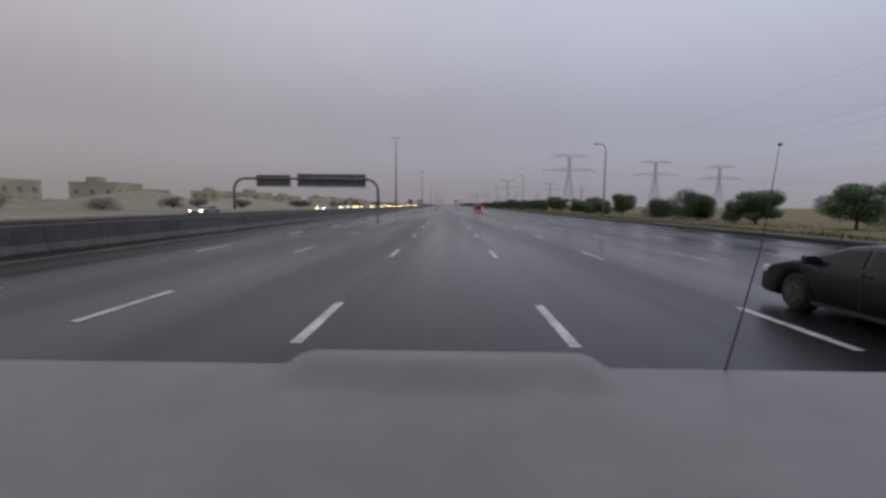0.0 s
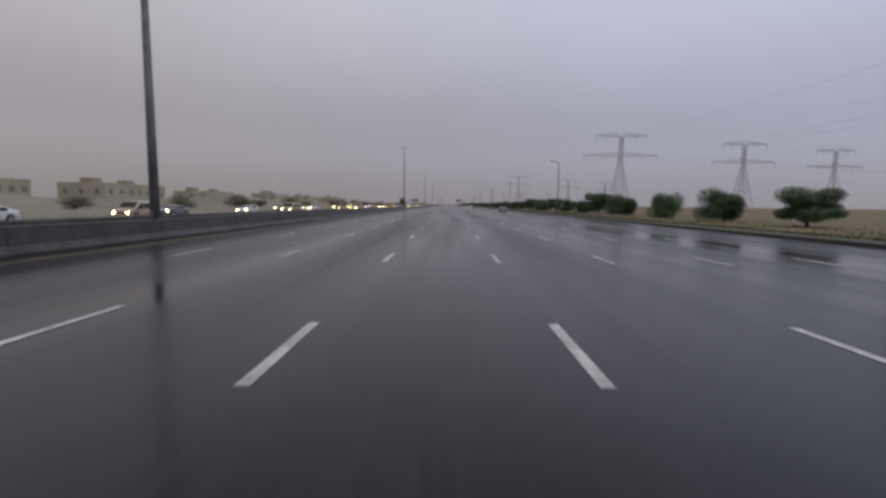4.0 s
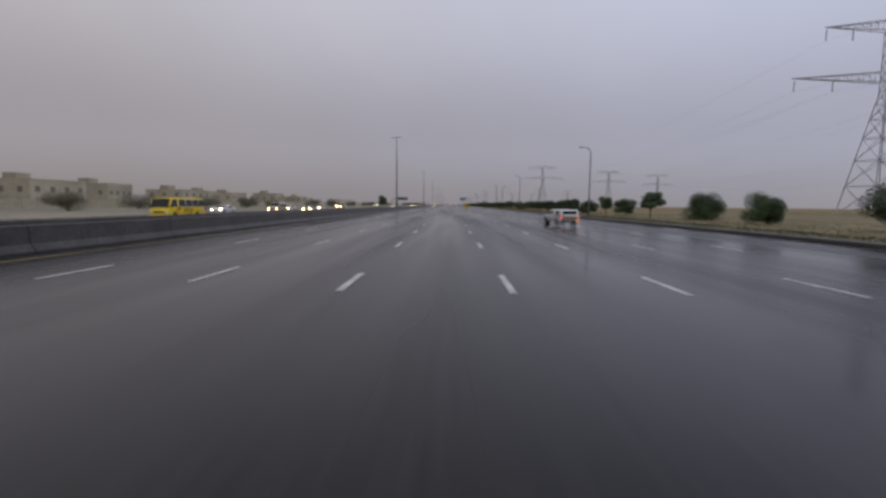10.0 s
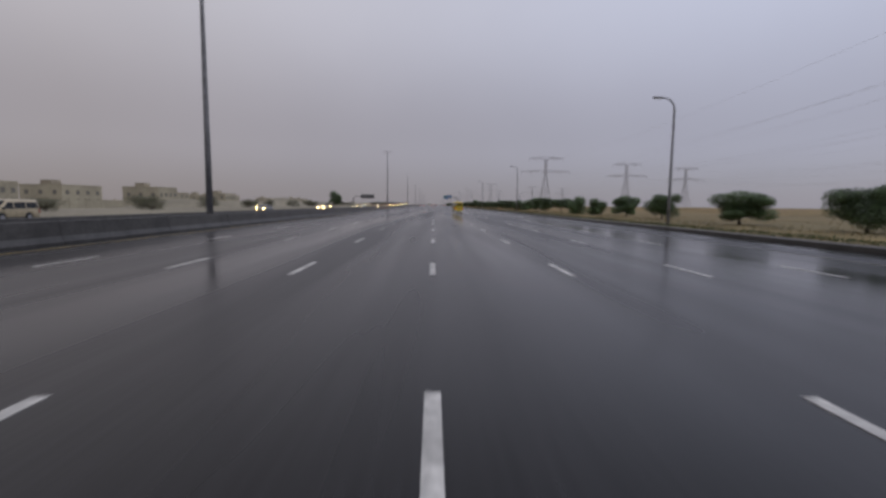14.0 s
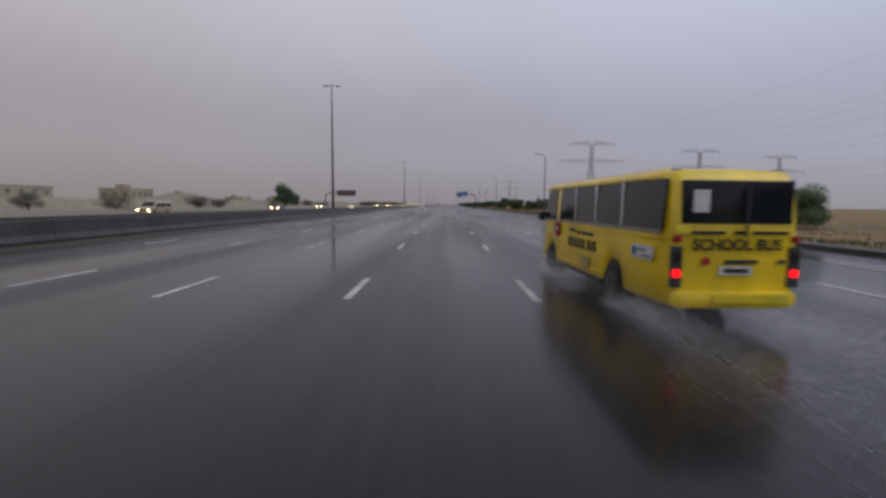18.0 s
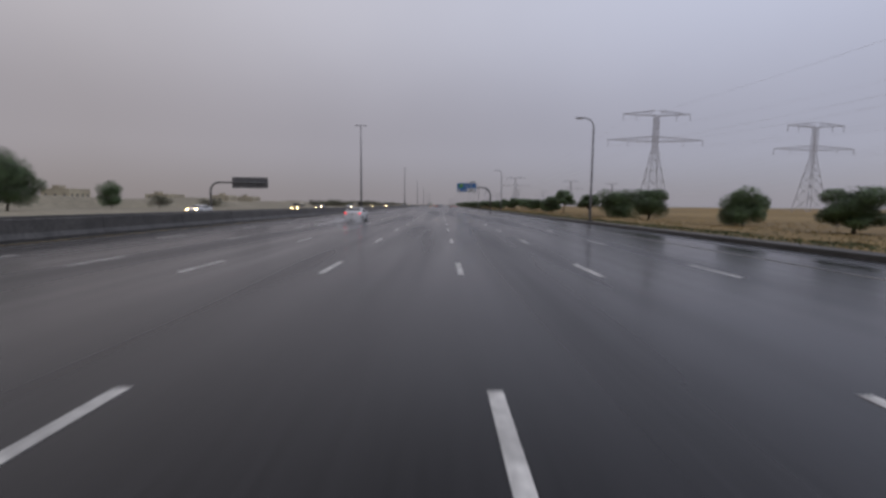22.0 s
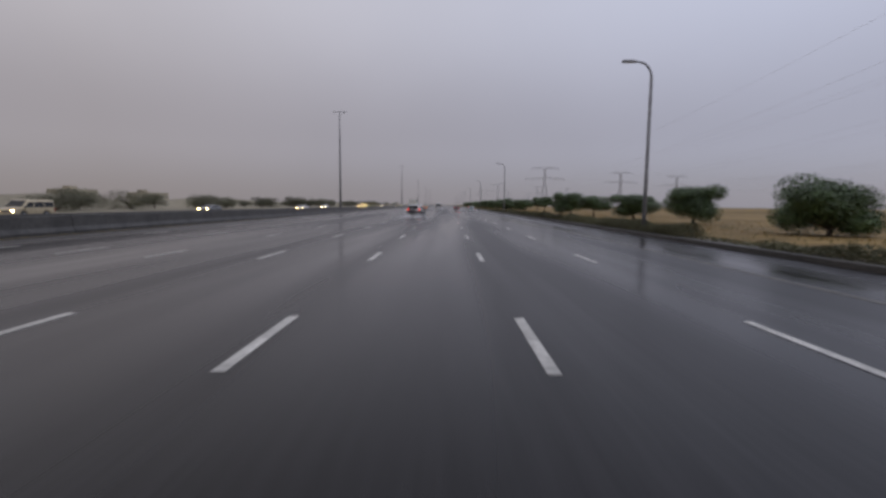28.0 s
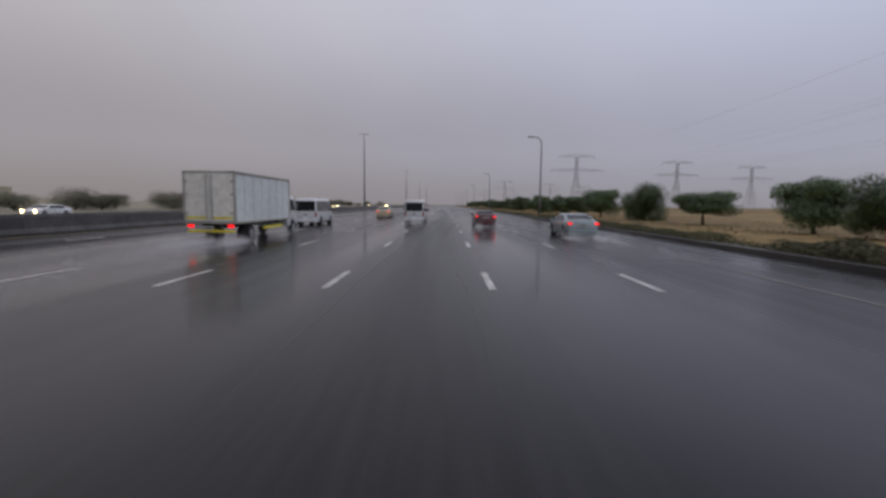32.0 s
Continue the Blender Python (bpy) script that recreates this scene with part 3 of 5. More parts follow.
# ---- trees ----
def leaves(bm, c, r, n, size, rng):
    """Small leaf blades scattered through a lump of foliage, denser near its skin."""
    for _ in range(n):
        d = Vector((rng.gauss(0, 1), rng.gauss(0, 1), rng.gauss(0, 1))).normalized()
        p = Vector(c) + Vector((d.x * r[0], d.y * r[1], d.z * r[2])) * rng.uniform(0.3, 1.12) ** 0.55
        a = Vector((rng.gauss(0, 1), rng.gauss(0, 1), rng.gauss(0, 0.6))).normalized()
        b = a.cross(d if abs(a.dot(d)) < 0.9 else Vector((0, 0, 1))).normalized()
        s = size * rng.uniform(0.6, 1.3)
        v = [bm.verts.new(p + q) for q in (-a * s, b * s * 0.45, a * s, -b * s * 0.45)]
        bm.faces.new(v)


def tree(name, w, h, seed, style, mat=LEAF, blades=27000):
    rng = random.Random(seed)
    t = empty(name)
    lean = rng.uniform(-0.2, 0.2)
    th = h * {"round": 0.2, "bush": 0.12, "flat": 0.34, "airy": 0.32}[style]
    part("trunk", tube([(0, 0, -0.15), (lean * 0.3, 0.05, th * 0.5), (lean, 0, th)], [0.14, 0.11, 0.09], 8), BARK, t, smooth=True)
    lumps = []
    n = {"round": 13, "bush": 13, "flat": 14, "airy": 11}[style]
    for k in range(n):
        a = k * 2.4 + rng.uniform(-0.4, 0.4)
        rad = w * 0.5 * rng.uniform(0.25, 0.72)
        zz = h * (rng.uniform(0.22, 0.80) if style in ("round", "bush") else rng.uniform(0.42, 0.9))
        if style == "bush":
            zz = h * rng.uniform(0.20, 0.80)
        c = (lean + rad * math.cos(a), rad * math.sin(a), zz)
        flatness = {"round": 0.75, "bush": 0.85, "flat": 0.5, "airy": 0.6}[style]
        rr = w * rng.uniform(0.17, 0.27) * (0.8 if style == "airy" else 1)
        lumps.append((c, (rr, rr, rr * flatness)))
        part("limb", tube([(lean, 0, th * 0.9), (lean + (c[0] - lean) * 0.5, c[1] * 0.5, (th + c[2]) / 2 + 0.1), c], [0.06, 0.045, 0.02], 6), BARK, t, smooth=True)
    lumps.append(((lean, 0, h * (0.54 if style in ("round", "bush") else 0.70)), (w * 0.36, w * 0.36, h * (0.36 if style in ("round", "bush") else 0.22))))
    bm = bmesh.new()
    for c, r in lumps:
        leaves(bm, c, r, blades // len(lumps), 0.074 if style != "airy" else 0.068, rng)
    part("crown", bm, mat, t)
    return t


STYLES = [("round", 4.6, 3.7), ("bush", 4.6, 3.4), ("flat", 5.4, 3.5), ("airy", 4.8, 4.2), ("round", 4.2, 4.1), ("bush", 5.2, 3.1)]
PROTO = []
for i, (st, w, h) in enumerate(STYLES):
    p = tree("roadside_tree", w, h, 40 + i, st)
    word = {"round": "rounded dense crown", "bush": "bushy crown near the ground", "flat": "flat spreading crown", "airy": "thin open crown"}[st]
    tagged(p, "small green roadside tree with " + word, "tree", "roadside trees")
    p.matrix_world = pose(26, -40 - 14 * i, 0.28)
    PROTO.append((p, w, h))

# along the verge: metres along, width, height, style
TREES = [(31, 4.4, 3.6, 0), (41, 4.6, 3.6, 4), (46, 2.4, 2.4, 1), (52, 5.1, 3.6, 1), (63, 4.7, 2.7, 5), (77, 4.3, 3.9, 0), (86, 4.4, 3.3, 1), (93, 4.4, 3.2, 5),
         (103, 5.0, 3.2, 1), (118, 4.4, 4.0, 4), (128, 4.6, 4.3, 0), (140, 4.5, 3.4, 1), (145, 6.0, 3.6, 0), (157, 5.0, 3.7, 4), (169, 5.2, 3.6, 1), (182, 4.6, 3.3, 5),
         (198, 5.7, 3.6, 1), (209, 5.6, 4.3, 0), (222, 5.0, 2.8, 5), (236, 4.8, 3.3, 1), (248, 4.8, 4.1, 4), (261, 4.6, 3.3, 1), (273, 5.5, 3.5, 5), (288, 4.5, 4.2, 0),
         (300, 4.2, 3.9, 4), (312, 4.2, 3.1, 1), (324, 5.2, 3.7, 0), (337, 4.4, 3.2, 1), (348, 5.0, 3.3, 5), (360, 4.4, 4.0, 3), (371, 4.2, 3.4, 4), (380, 3.4, 3.8, 2),
         (389, 5.3, 3.0, 1), (401, 5.0, 3.6, 0), (411, 4.4, 3.3, 1), (425, 5.0, 3.3, 0), (437, 5.4, 3.5, 4), (452, 4.2, 3.4, 0),
         (463, 4.2, 3.6, 4), (473, 4.0, 3.0, 1), (487, 4.4, 3.3, 5), (499, 5.4, 3.5, 2), (512, 4.3, 3.8, 0), (523, 4.0, 4.2, 4), (538, 4.4, 3.4, 1), (552, 4.6, 3.3, 5),
         (567, 4.6, 3.6, 0), (578, 4.4, 3.4, 1), (589, 5.0, 3.8, 0), (601, 4.4, 3.5, 4), (615, 4.4, 3.3, 1), (627, 5.0, 3.7, 0), (638, 4.2, 3.4, 4), (649, 4.4, 3.4, 1),
         (664, 4.2, 3.7, 0), (675, 5.7, 3.6, 5), (688, 4.2, 3.5, 3), (703, 4.4, 4.7, 3), (711, 4.2, 4.0, 4), (722, 4.2, 3.5, 1), (735, 4.2, 3.4, 0), (747, 4.6, 3.3, 2),
         (756, 5.0, 3.9, 2), (768, 4.2, 4.0, 3), (777, 3.4, 3.5, 4), (787, 3.8, 3.9, 3), (803, 5.0, 3.4, 1), (818, 4.4, 3.5, 0), (832.4, 5.2, 3.1, 0), (843.5, 4.6, 3.2, 2),
         (857, 5.2, 3.9, 0), (867, 3.8, 3.5, 4), (878, 3.8, 3.5, 3), (892, 4.3, 3.6, 3), (907, 4.0, 3.4, 2), (915, 3.6, 3.2, 1), (920, 4.0, 3.4, 0), (932, 4.8, 3.1, 2)]
rng = random.Random(5)
y = 943.0
while y < 1330:
    TREES.append((y, rng.uniform(3.8, 5.2), rng.uniform(3.1, 4.0), rng.randrange(6)))
    y += rng.uniform(7.5, 13.5)
for y, w, h, k in TREES:
    p, pw, ph = PROTO[k]
    wide = 1.11 if y < 420 else 1.15
    tall = (h - 1.6) * wide + 1.6
    ob = copy_thing(p, pose(30 + rng.uniform(-0.7, 0.9), y + 25 * (wide - 1) + (4 if 385 < y < 475 else 0), 0.3, 0, 0, rng.uniform(0, 360)))
    slim = 0.94 if y < 300 else 0.8 if y < 655 else 0.98
    ob.scale = (wide * slim * w / pw, wide * slim * w / pw, (0.96 if y < 300 or y > 655 else 0.9) * tall / ph)

# the land beyond the opposite carriageway: bushes, one tall tree, villas, garden walls
BUSH = []
for i, (st, w, h) in enumerate((("bush", 4.6, 3.2), ("round", 4.6, 3.5), ("bush", 5.4, 3.0))):
    p = tree("desert_bush", w, h, 90 + i, st, PALE_OLIVE_LEAF, 6500)
    tagged(p, "pale olive bush on the sandy strip", "bush", "far bushes")
    p.matrix_world = pose(-55 - 2 * i, -25 - 12 * i, 0.2)
    BUSH.append((p, w, h))
for k in range(64):
    y = 25 + 21 * k + rng.uniform(-7, 7)
    if 635 < y < 840 and rng.random() < 0.4:
        continue
    p, pw, ph = BUSH[rng.randrange(3)]
    ob = copy_thing(p, pose(-56 + rng.uniform(-7, 7), y, 0.28, 0, 0, rng.uniform(0, 360)))
    s = rng.uniform(0.8, 1.25)
    ob.scale = (s * 1.2, s * 1.2, s * rng.uniform(0.75, 1.0))
    tagged(ob, "pale olive bush on the sandy strip", "bush", "far bushes")
for k in range(26):
    p, pw, ph = BUSH[rng.randrange(3)]
    ob = copy_thing(p, pose(-50 + rng.uniform(-4, 4), 830 + 13 * k + rng.uniform(-5, 5), 0.2, 0, 0, rng.uniform(0, 360)))
    s = rng.uniform(0.9, 1.35)
    ob.scale = (s * 1.4, s * 1.4, s * rng.uniform(0.8, 1.05))
    tagged(ob, "pale olive bush on the sandy strip", "bush", "far bushes")
tall = tree("lone_tree", 6.4, 7.0, 77, "bush", blades=40000)
tall.matrix_world = pose(-56.4, 679, 0.28)
tall.scale = (1.4, 1.4, 1.35)
tagged(tall, "lone dark green tree beyond the opposite carriageway", "tree")
small = copy_thing(tall, pose(-61, 706, 0.28, 0, 0, 140))
small.scale = (0.78, 0.78, 0.84)
tagged(small, "smaller dark green tree beyond the opposite carriageway", "tree")


def villa(seed):
    """A flat-roofed beige house: wall blocks, parapet, windows, door."""
    r = random.Random(seed)
    v = empty("villa")
    w, d, h = r.uniform(13, 20), r.uniform(12, 17), r.uniform(6.4, 8.2)
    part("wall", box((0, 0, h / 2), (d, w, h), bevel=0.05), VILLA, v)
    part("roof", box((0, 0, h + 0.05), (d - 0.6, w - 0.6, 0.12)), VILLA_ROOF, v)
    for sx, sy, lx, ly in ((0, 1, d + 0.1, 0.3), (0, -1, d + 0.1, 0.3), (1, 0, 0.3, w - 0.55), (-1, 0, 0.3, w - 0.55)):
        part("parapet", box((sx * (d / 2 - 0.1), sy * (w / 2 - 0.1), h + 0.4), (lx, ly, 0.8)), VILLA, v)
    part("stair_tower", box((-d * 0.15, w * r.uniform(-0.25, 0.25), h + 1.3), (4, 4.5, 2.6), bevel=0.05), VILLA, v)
    n = 4
    for z in (1.9, 5.1):
        for k in range(n):
            yy = -w / 2 + w * (k + 0.5) / n
            part("window", box((d / 2 + 0.02, yy, z), (0.1, 1.5, 1.6)), WINDOW_HAZED, v)
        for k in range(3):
            part("window", box((-d / 2 + d * (k + 0.5) / 3, -w / 2 - 0.02, z), (1.4, 0.1, 1.6)), WINDOW_HAZED, v)
    return tagged(v, "two-storey beige rendered villa with flat roof", "house", "villas")


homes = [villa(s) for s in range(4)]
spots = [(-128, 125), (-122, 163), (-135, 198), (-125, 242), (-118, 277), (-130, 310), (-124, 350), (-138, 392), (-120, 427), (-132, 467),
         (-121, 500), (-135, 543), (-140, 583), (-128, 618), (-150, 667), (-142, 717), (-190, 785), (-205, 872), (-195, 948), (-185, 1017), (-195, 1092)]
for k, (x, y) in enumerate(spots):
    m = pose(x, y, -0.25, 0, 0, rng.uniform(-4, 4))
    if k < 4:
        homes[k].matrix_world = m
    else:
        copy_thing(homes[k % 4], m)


def garden_wall(x, y0, y1, h):
    b = structure(empty("garden_wall", pose(x, 0, -0.25)), "long beige rendered garden wall with piers", "wall")
    y = y0
    while y < y1:
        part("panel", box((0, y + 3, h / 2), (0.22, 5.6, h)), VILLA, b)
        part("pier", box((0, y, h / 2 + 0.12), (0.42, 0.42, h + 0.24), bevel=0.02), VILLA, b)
        y += 6
    return b


garden_wall(-98, 100, 640, 2.4)


def berm(name, x0, x1, y0, y1, h, seed, mat=SAND, label="low uneven bank of damp sand"):
    bm = bmesh.new()
    nx, ny = 14, int((y1 - y0) / 5)
    grid = []
    for j in range(ny + 1):
        row = []
        for i in range(nx + 1):
            u = i / nx
            x, y = x0 + (x1 - x0) * u, y0 + (y1 - y0) * j / ny
            e = math.sin(math.pi * u) * min(1, j / 4, (ny - j) / 4)
            z = h * e * (0.55 + 0.75 * noise.noise((x * 0.05, y * 0.03, seed))) + 0.25 * noise.noise((x * 0.3, y * 0.3, seed)) * e
            row.append(bm.verts.new((x, y, max(z, -0.1) - 0.3)))
        grid.append(row)
    for j in range(ny):
        for i in range(nx):
            bm.faces.new((grid[j][i], grid[j][i + 1], grid[j + 1][i + 1], grid[j + 1][i]))
    return structure(part(name, bm, mat, smooth=True), label, "bank")


berm("sand_bank", -96, -62, 15, 350, 5.2, 1.0)
berm("sand_bank_2", -94, -64, 530, 1250, 4.6, 7.0)
berm("field_bank", 62, 130, 250, 1400, 2.0, 12.0, DRY_FIELD, "low uneven bank of dry ochre grass")

# ---- vehicles: origin on the ground under the middle, front towards +y ----
def wheel(parent, x, y, r, w, rim_mat=RIM, name="wheel"):
    s = 1 if x > 0 else -1
    t = part(name, cyl((0, 0, 0), r, w, "x", 24, bevel=0.035), RUBBER, parent, smooth=False)
    t.location = (x, y, r)
    part("rim", cyl((s * (w / 2 - 0.01), 0, 0), r * 0.62, 0.05, "x", 18, bevel=0.012), rim_mat, t)
    bm = cyl((s * (w / 2 + 0.02), 0, 0), r * 0.14, 0.03, "x", 12)
    for k in range(5):
        own = box((0, 0, r * 0.33), (0.03, r * 0.12, r * 0.44))
        bmesh.ops.transform(own, matrix=Matrix.Translation((s * (w / 2 + 0.018), 0, 0)) @ Matrix.Rotation(k * math.tau / 5, 4, "X"), verts=own.verts)
        join(bm, own)
    part("spokes", bm, rim_mat, t)
    return t


def hull(outline, arches, hw, belt, tumble, bevel=0.05, plan=0.11):
    """A lofted body. outline: side view (y, z) from the tail over the roof to the nose, its last point on the sill; arches: wheel
    openings (y, radius, z) cut into the sill. Narrower above the belt, and towards both ends by the share plan."""
    ys = [p[0] for p in outline]
    lo, hi = min(ys), max(ys)
    i0 = max(i for i, v in enumerate(ys) if v == lo)
    i1 = min(i for i, v in enumerate(ys) if v == hi)
    up, sill = outline[i0:i1 + 1], outline[-1][1]
    mid, span = (lo + hi) / 2, (hi - lo) / 2
    stations = [up[0]]
    for (ya, za), (yb, zb) in zip(up, up[1:]):
        n = max(1, int(abs(yb - ya) / 0.07))
        stations += [(ya + (yb - ya) * k / n, za + (zb - za) * k / n) for k in range(1, n + 1)]

    def half(z, y=None):
        f = 1.0 if y is None else 1 - plan * max(0, (abs(y - mid) / span - 0.7) / 0.3) ** 2
        return f * (hw - max(0, z - belt) * tumble)

    bm = bmesh.new()
    rings = []
    for y, zt in stations:
        zb = sill
        for ay, ar, az in arches:
            if abs(y - ay) < ar:
                zb = max(zb, az + math.sqrt(ar * ar - (y - ay) ** 2))
        zb = min(zb, zt - 0.12)
        w = half(0, y)
        z3 = min(belt, zt - 0.08)
        side = [(w * 0.92, zb), (w * 0.985, zb + min(0.07, (z3 - zb) * 0.3)), (w, zb + (z3 - zb) * 0.6), (w * 0.995, z3),
                (half(zt - 0.05, y), zt - 0.05), (half(zt, y) - 0.05, zt - 0.012), (half(zt, y) - 0.16, zt)]
        pts = [(0, zb)] + side + [(0, zt + 0.012)] + [(-x, z) for x, z in reversed(side)]
        rings.append([bm.verts.new((x, y, z)) for x, z in pts])
    m = len(rings[0])
    for a, b in zip(rings, rings[1:]):
        for k in range(m):
            bm.faces.new((a[k], a[(k + 1) % m], b[(k + 1) % m], b[k]))
    bm.faces.new(rings[0])
    bm.faces.new(rings[-1])
    for f in bm.faces:
        f.smooth = len(f.verts) == 4
    return bm, half


def side_pane(pts, half, s, out=0.012):
    """A window pane lying on the side of a hull."""
    bm = bmesh.new()
    a = [bm.verts.new((s * (half(z) + out), y, z)) for y, z in pts]
    b = [bm.verts.new((s * (half(z) - 0.02), y, z)) for y, z in pts]
    bm.faces.new(a)
    bm.faces.new(b)
    for i in range(len(pts)):
        j = (i + 1) % len(pts)
        bm.faces.new((a[i], a[j], b[j], b[i]))
    return bm


def cross_pane(p, q, half, keep=0.9, out=0.012, f0=0.08, f1=0.92):
    """A pane lying on the sloping face between outline points p and q (y, z), right across."""
    d = Vector((0, q[0] - p[0], q[1] - p[1]))
    nrm = Vector((0, -d.z, d.y)).normalized()
    bm = bmesh.new()
    ring = []
    for f, s in ((f0, -1), (f0, 1), (f1, 1), (f1, -1)):
        y, z = p[0] + d.y * f, p[1] + d.z * f
        ring.append(Vector((s * half(z) * keep, y, z)))
    a = [bm.verts.new(v + nrm * out) for v in ring]
    b = [bm.verts.new(v - nrm * 0.03) for v in ring]
    bm.faces.new(a)
    bm.faces.new(b)
    for i in range(4):
        j = (i + 1) % 4
        bm.faces.new((a[i], a[j], b[j], b[i]))
    return bm


def mirror_pair(parent, hw, y, z, mat, size=(0.2, 0.12, 0.16)):
    for s in (-1, 1):
        part("mirror", box((s * (hw + size[0] * 0.45), y, z), size, bevel=0.03), mat, parent)


def sedan(paint, rear_on=True, front_on=False, name="car", length=4.75, hw=0.9, height=1.40, rims=RIM):
    c = empty(name)
    L = length / 2
    out = [(-L + 0.05, 0.28), (-L, 0.55), (-L + 0.03, 0.92), (-L + 0.12, 1.04), (-L + 0.62, 1.08), (-1.02, height - 0.05), (-0.55, height), (0.15, height - 0.01),
           (0.5, height - 0.07), (1.32, 1.0), (L - 0.35, 0.82), (L - 0.08, 0.66), (L, 0.48), (L - 0.04, 0.24)]
    out = [(y, z) for y, z in out] + [(L - 0.3, 0.2)]
    out[0] = (-L + 0.1, 0.2)
    wb = length * 0.29
    bm, half = hull(out, [(wb, 0.37, 0.32), (-wb, 0.37, 0.32)], hw, 0.9, 0.42, 0.06)
    part("body", bm, paint, c)
    for s in (-1, 1):
        part("front_side_window", side_pane([(0.06, 0.97), (1.12, 0.99), (0.42, height - 0.13), (0.06, height - 0.1)], half, s), GLASS, c)
        part("rear_side_window", side_pane([(-0.02, 0.97), (-0.02, height - 0.1), (-0.62, height - 0.1), (-1.12, height - 0.16), (-1.35, 1.06), (-1.2, 0.99)], half, s), GLASS, c)
        for y in (0.02, -1.0):
            part("door_handle", box((s * (hw + 0.005), y - 0.08, 0.86), (0.03, 0.2, 0.03), bevel=0.008), paint, c)
        part("door_seam", box((s * (hw - 0.003), 0.02, 0.6), (0.012, 0.012, 0.64)), PLASTIC, c)
        part("sill_trim", box((s * (hw - 0.03), 0, 0.22), (0.06, 1.9, 0.07)), PLASTIC, c)
        part("tail_lamp", box((s * (hw - 0.17), -L + 0.06, 0.87), (0.24, 0.14, 0.10), bevel=0.03), RED_LAMP if rear_on else RED_LENS, c)
        part("head_lamp", box((s * (hw - 0.22), L - 0.16, 0.68), (0.34, 0.2, 0.13), bevel=0.03), CLEAR_LAMP, c)
        if front_on:
            part("lit_bulb", cyl((s * (hw - 0.2), L - 0.05, 0.71), 0.095, 0.03, "y", 14), HEAD_LAMP, c)
        for y in (wb, -wb):
            part("wheel_well", cyl((s * (hw - 0.17), y, 0.34), 0.365, 0.22, "x", 18), PLASTIC, c)
            wheel(c, s * (hw - 0.1), y, 0.32, 0.21, rims)
    part("windscreen", cross_pane((0.5, height - 0.07), (1.32, 1.0), half, 0.88, 0.012, 0.06, 0.94), GLASS, c)
    part("rear_window", cross_pane((-L + 0.62, 1.08), (-1.02, height - 0.05), half, 0.86, 0.012, 0.08, 0.92), GLASS, c)
    part("rear_bumper", box((0, -L + 0.05, 0.42), (hw * 1.74, 0.2, 0.27), bevel=0.08), paint, c)
    part("front_bumper", box((0, L - 0.06, 0.4), (hw * 1.72, 0.18, 0.28), bevel=0.07), paint, c)
    part("grille", box((0, L + 0.005, 0.55), (0.8, 0.06, 0.14), bevel=0.02), PLASTIC, c)
    plate = part("number_plate", box((0, -L - 0.015, 0.78), (0.5, 0.03, 0.12)), PLATE, c)
    part("plate_bar", box((0, -L - 0.034, 0.78), (0.36, 0.008, 0.06)), LETTER, plate)
    part("high_stop_lamp", box((0, -1.12, height - 0.12), (0.3, 0.05, 0.03)), RED_LENS, c)
    mirror_pair(c, hw - 0.02, 0.98, 1.0, paint)
    return c


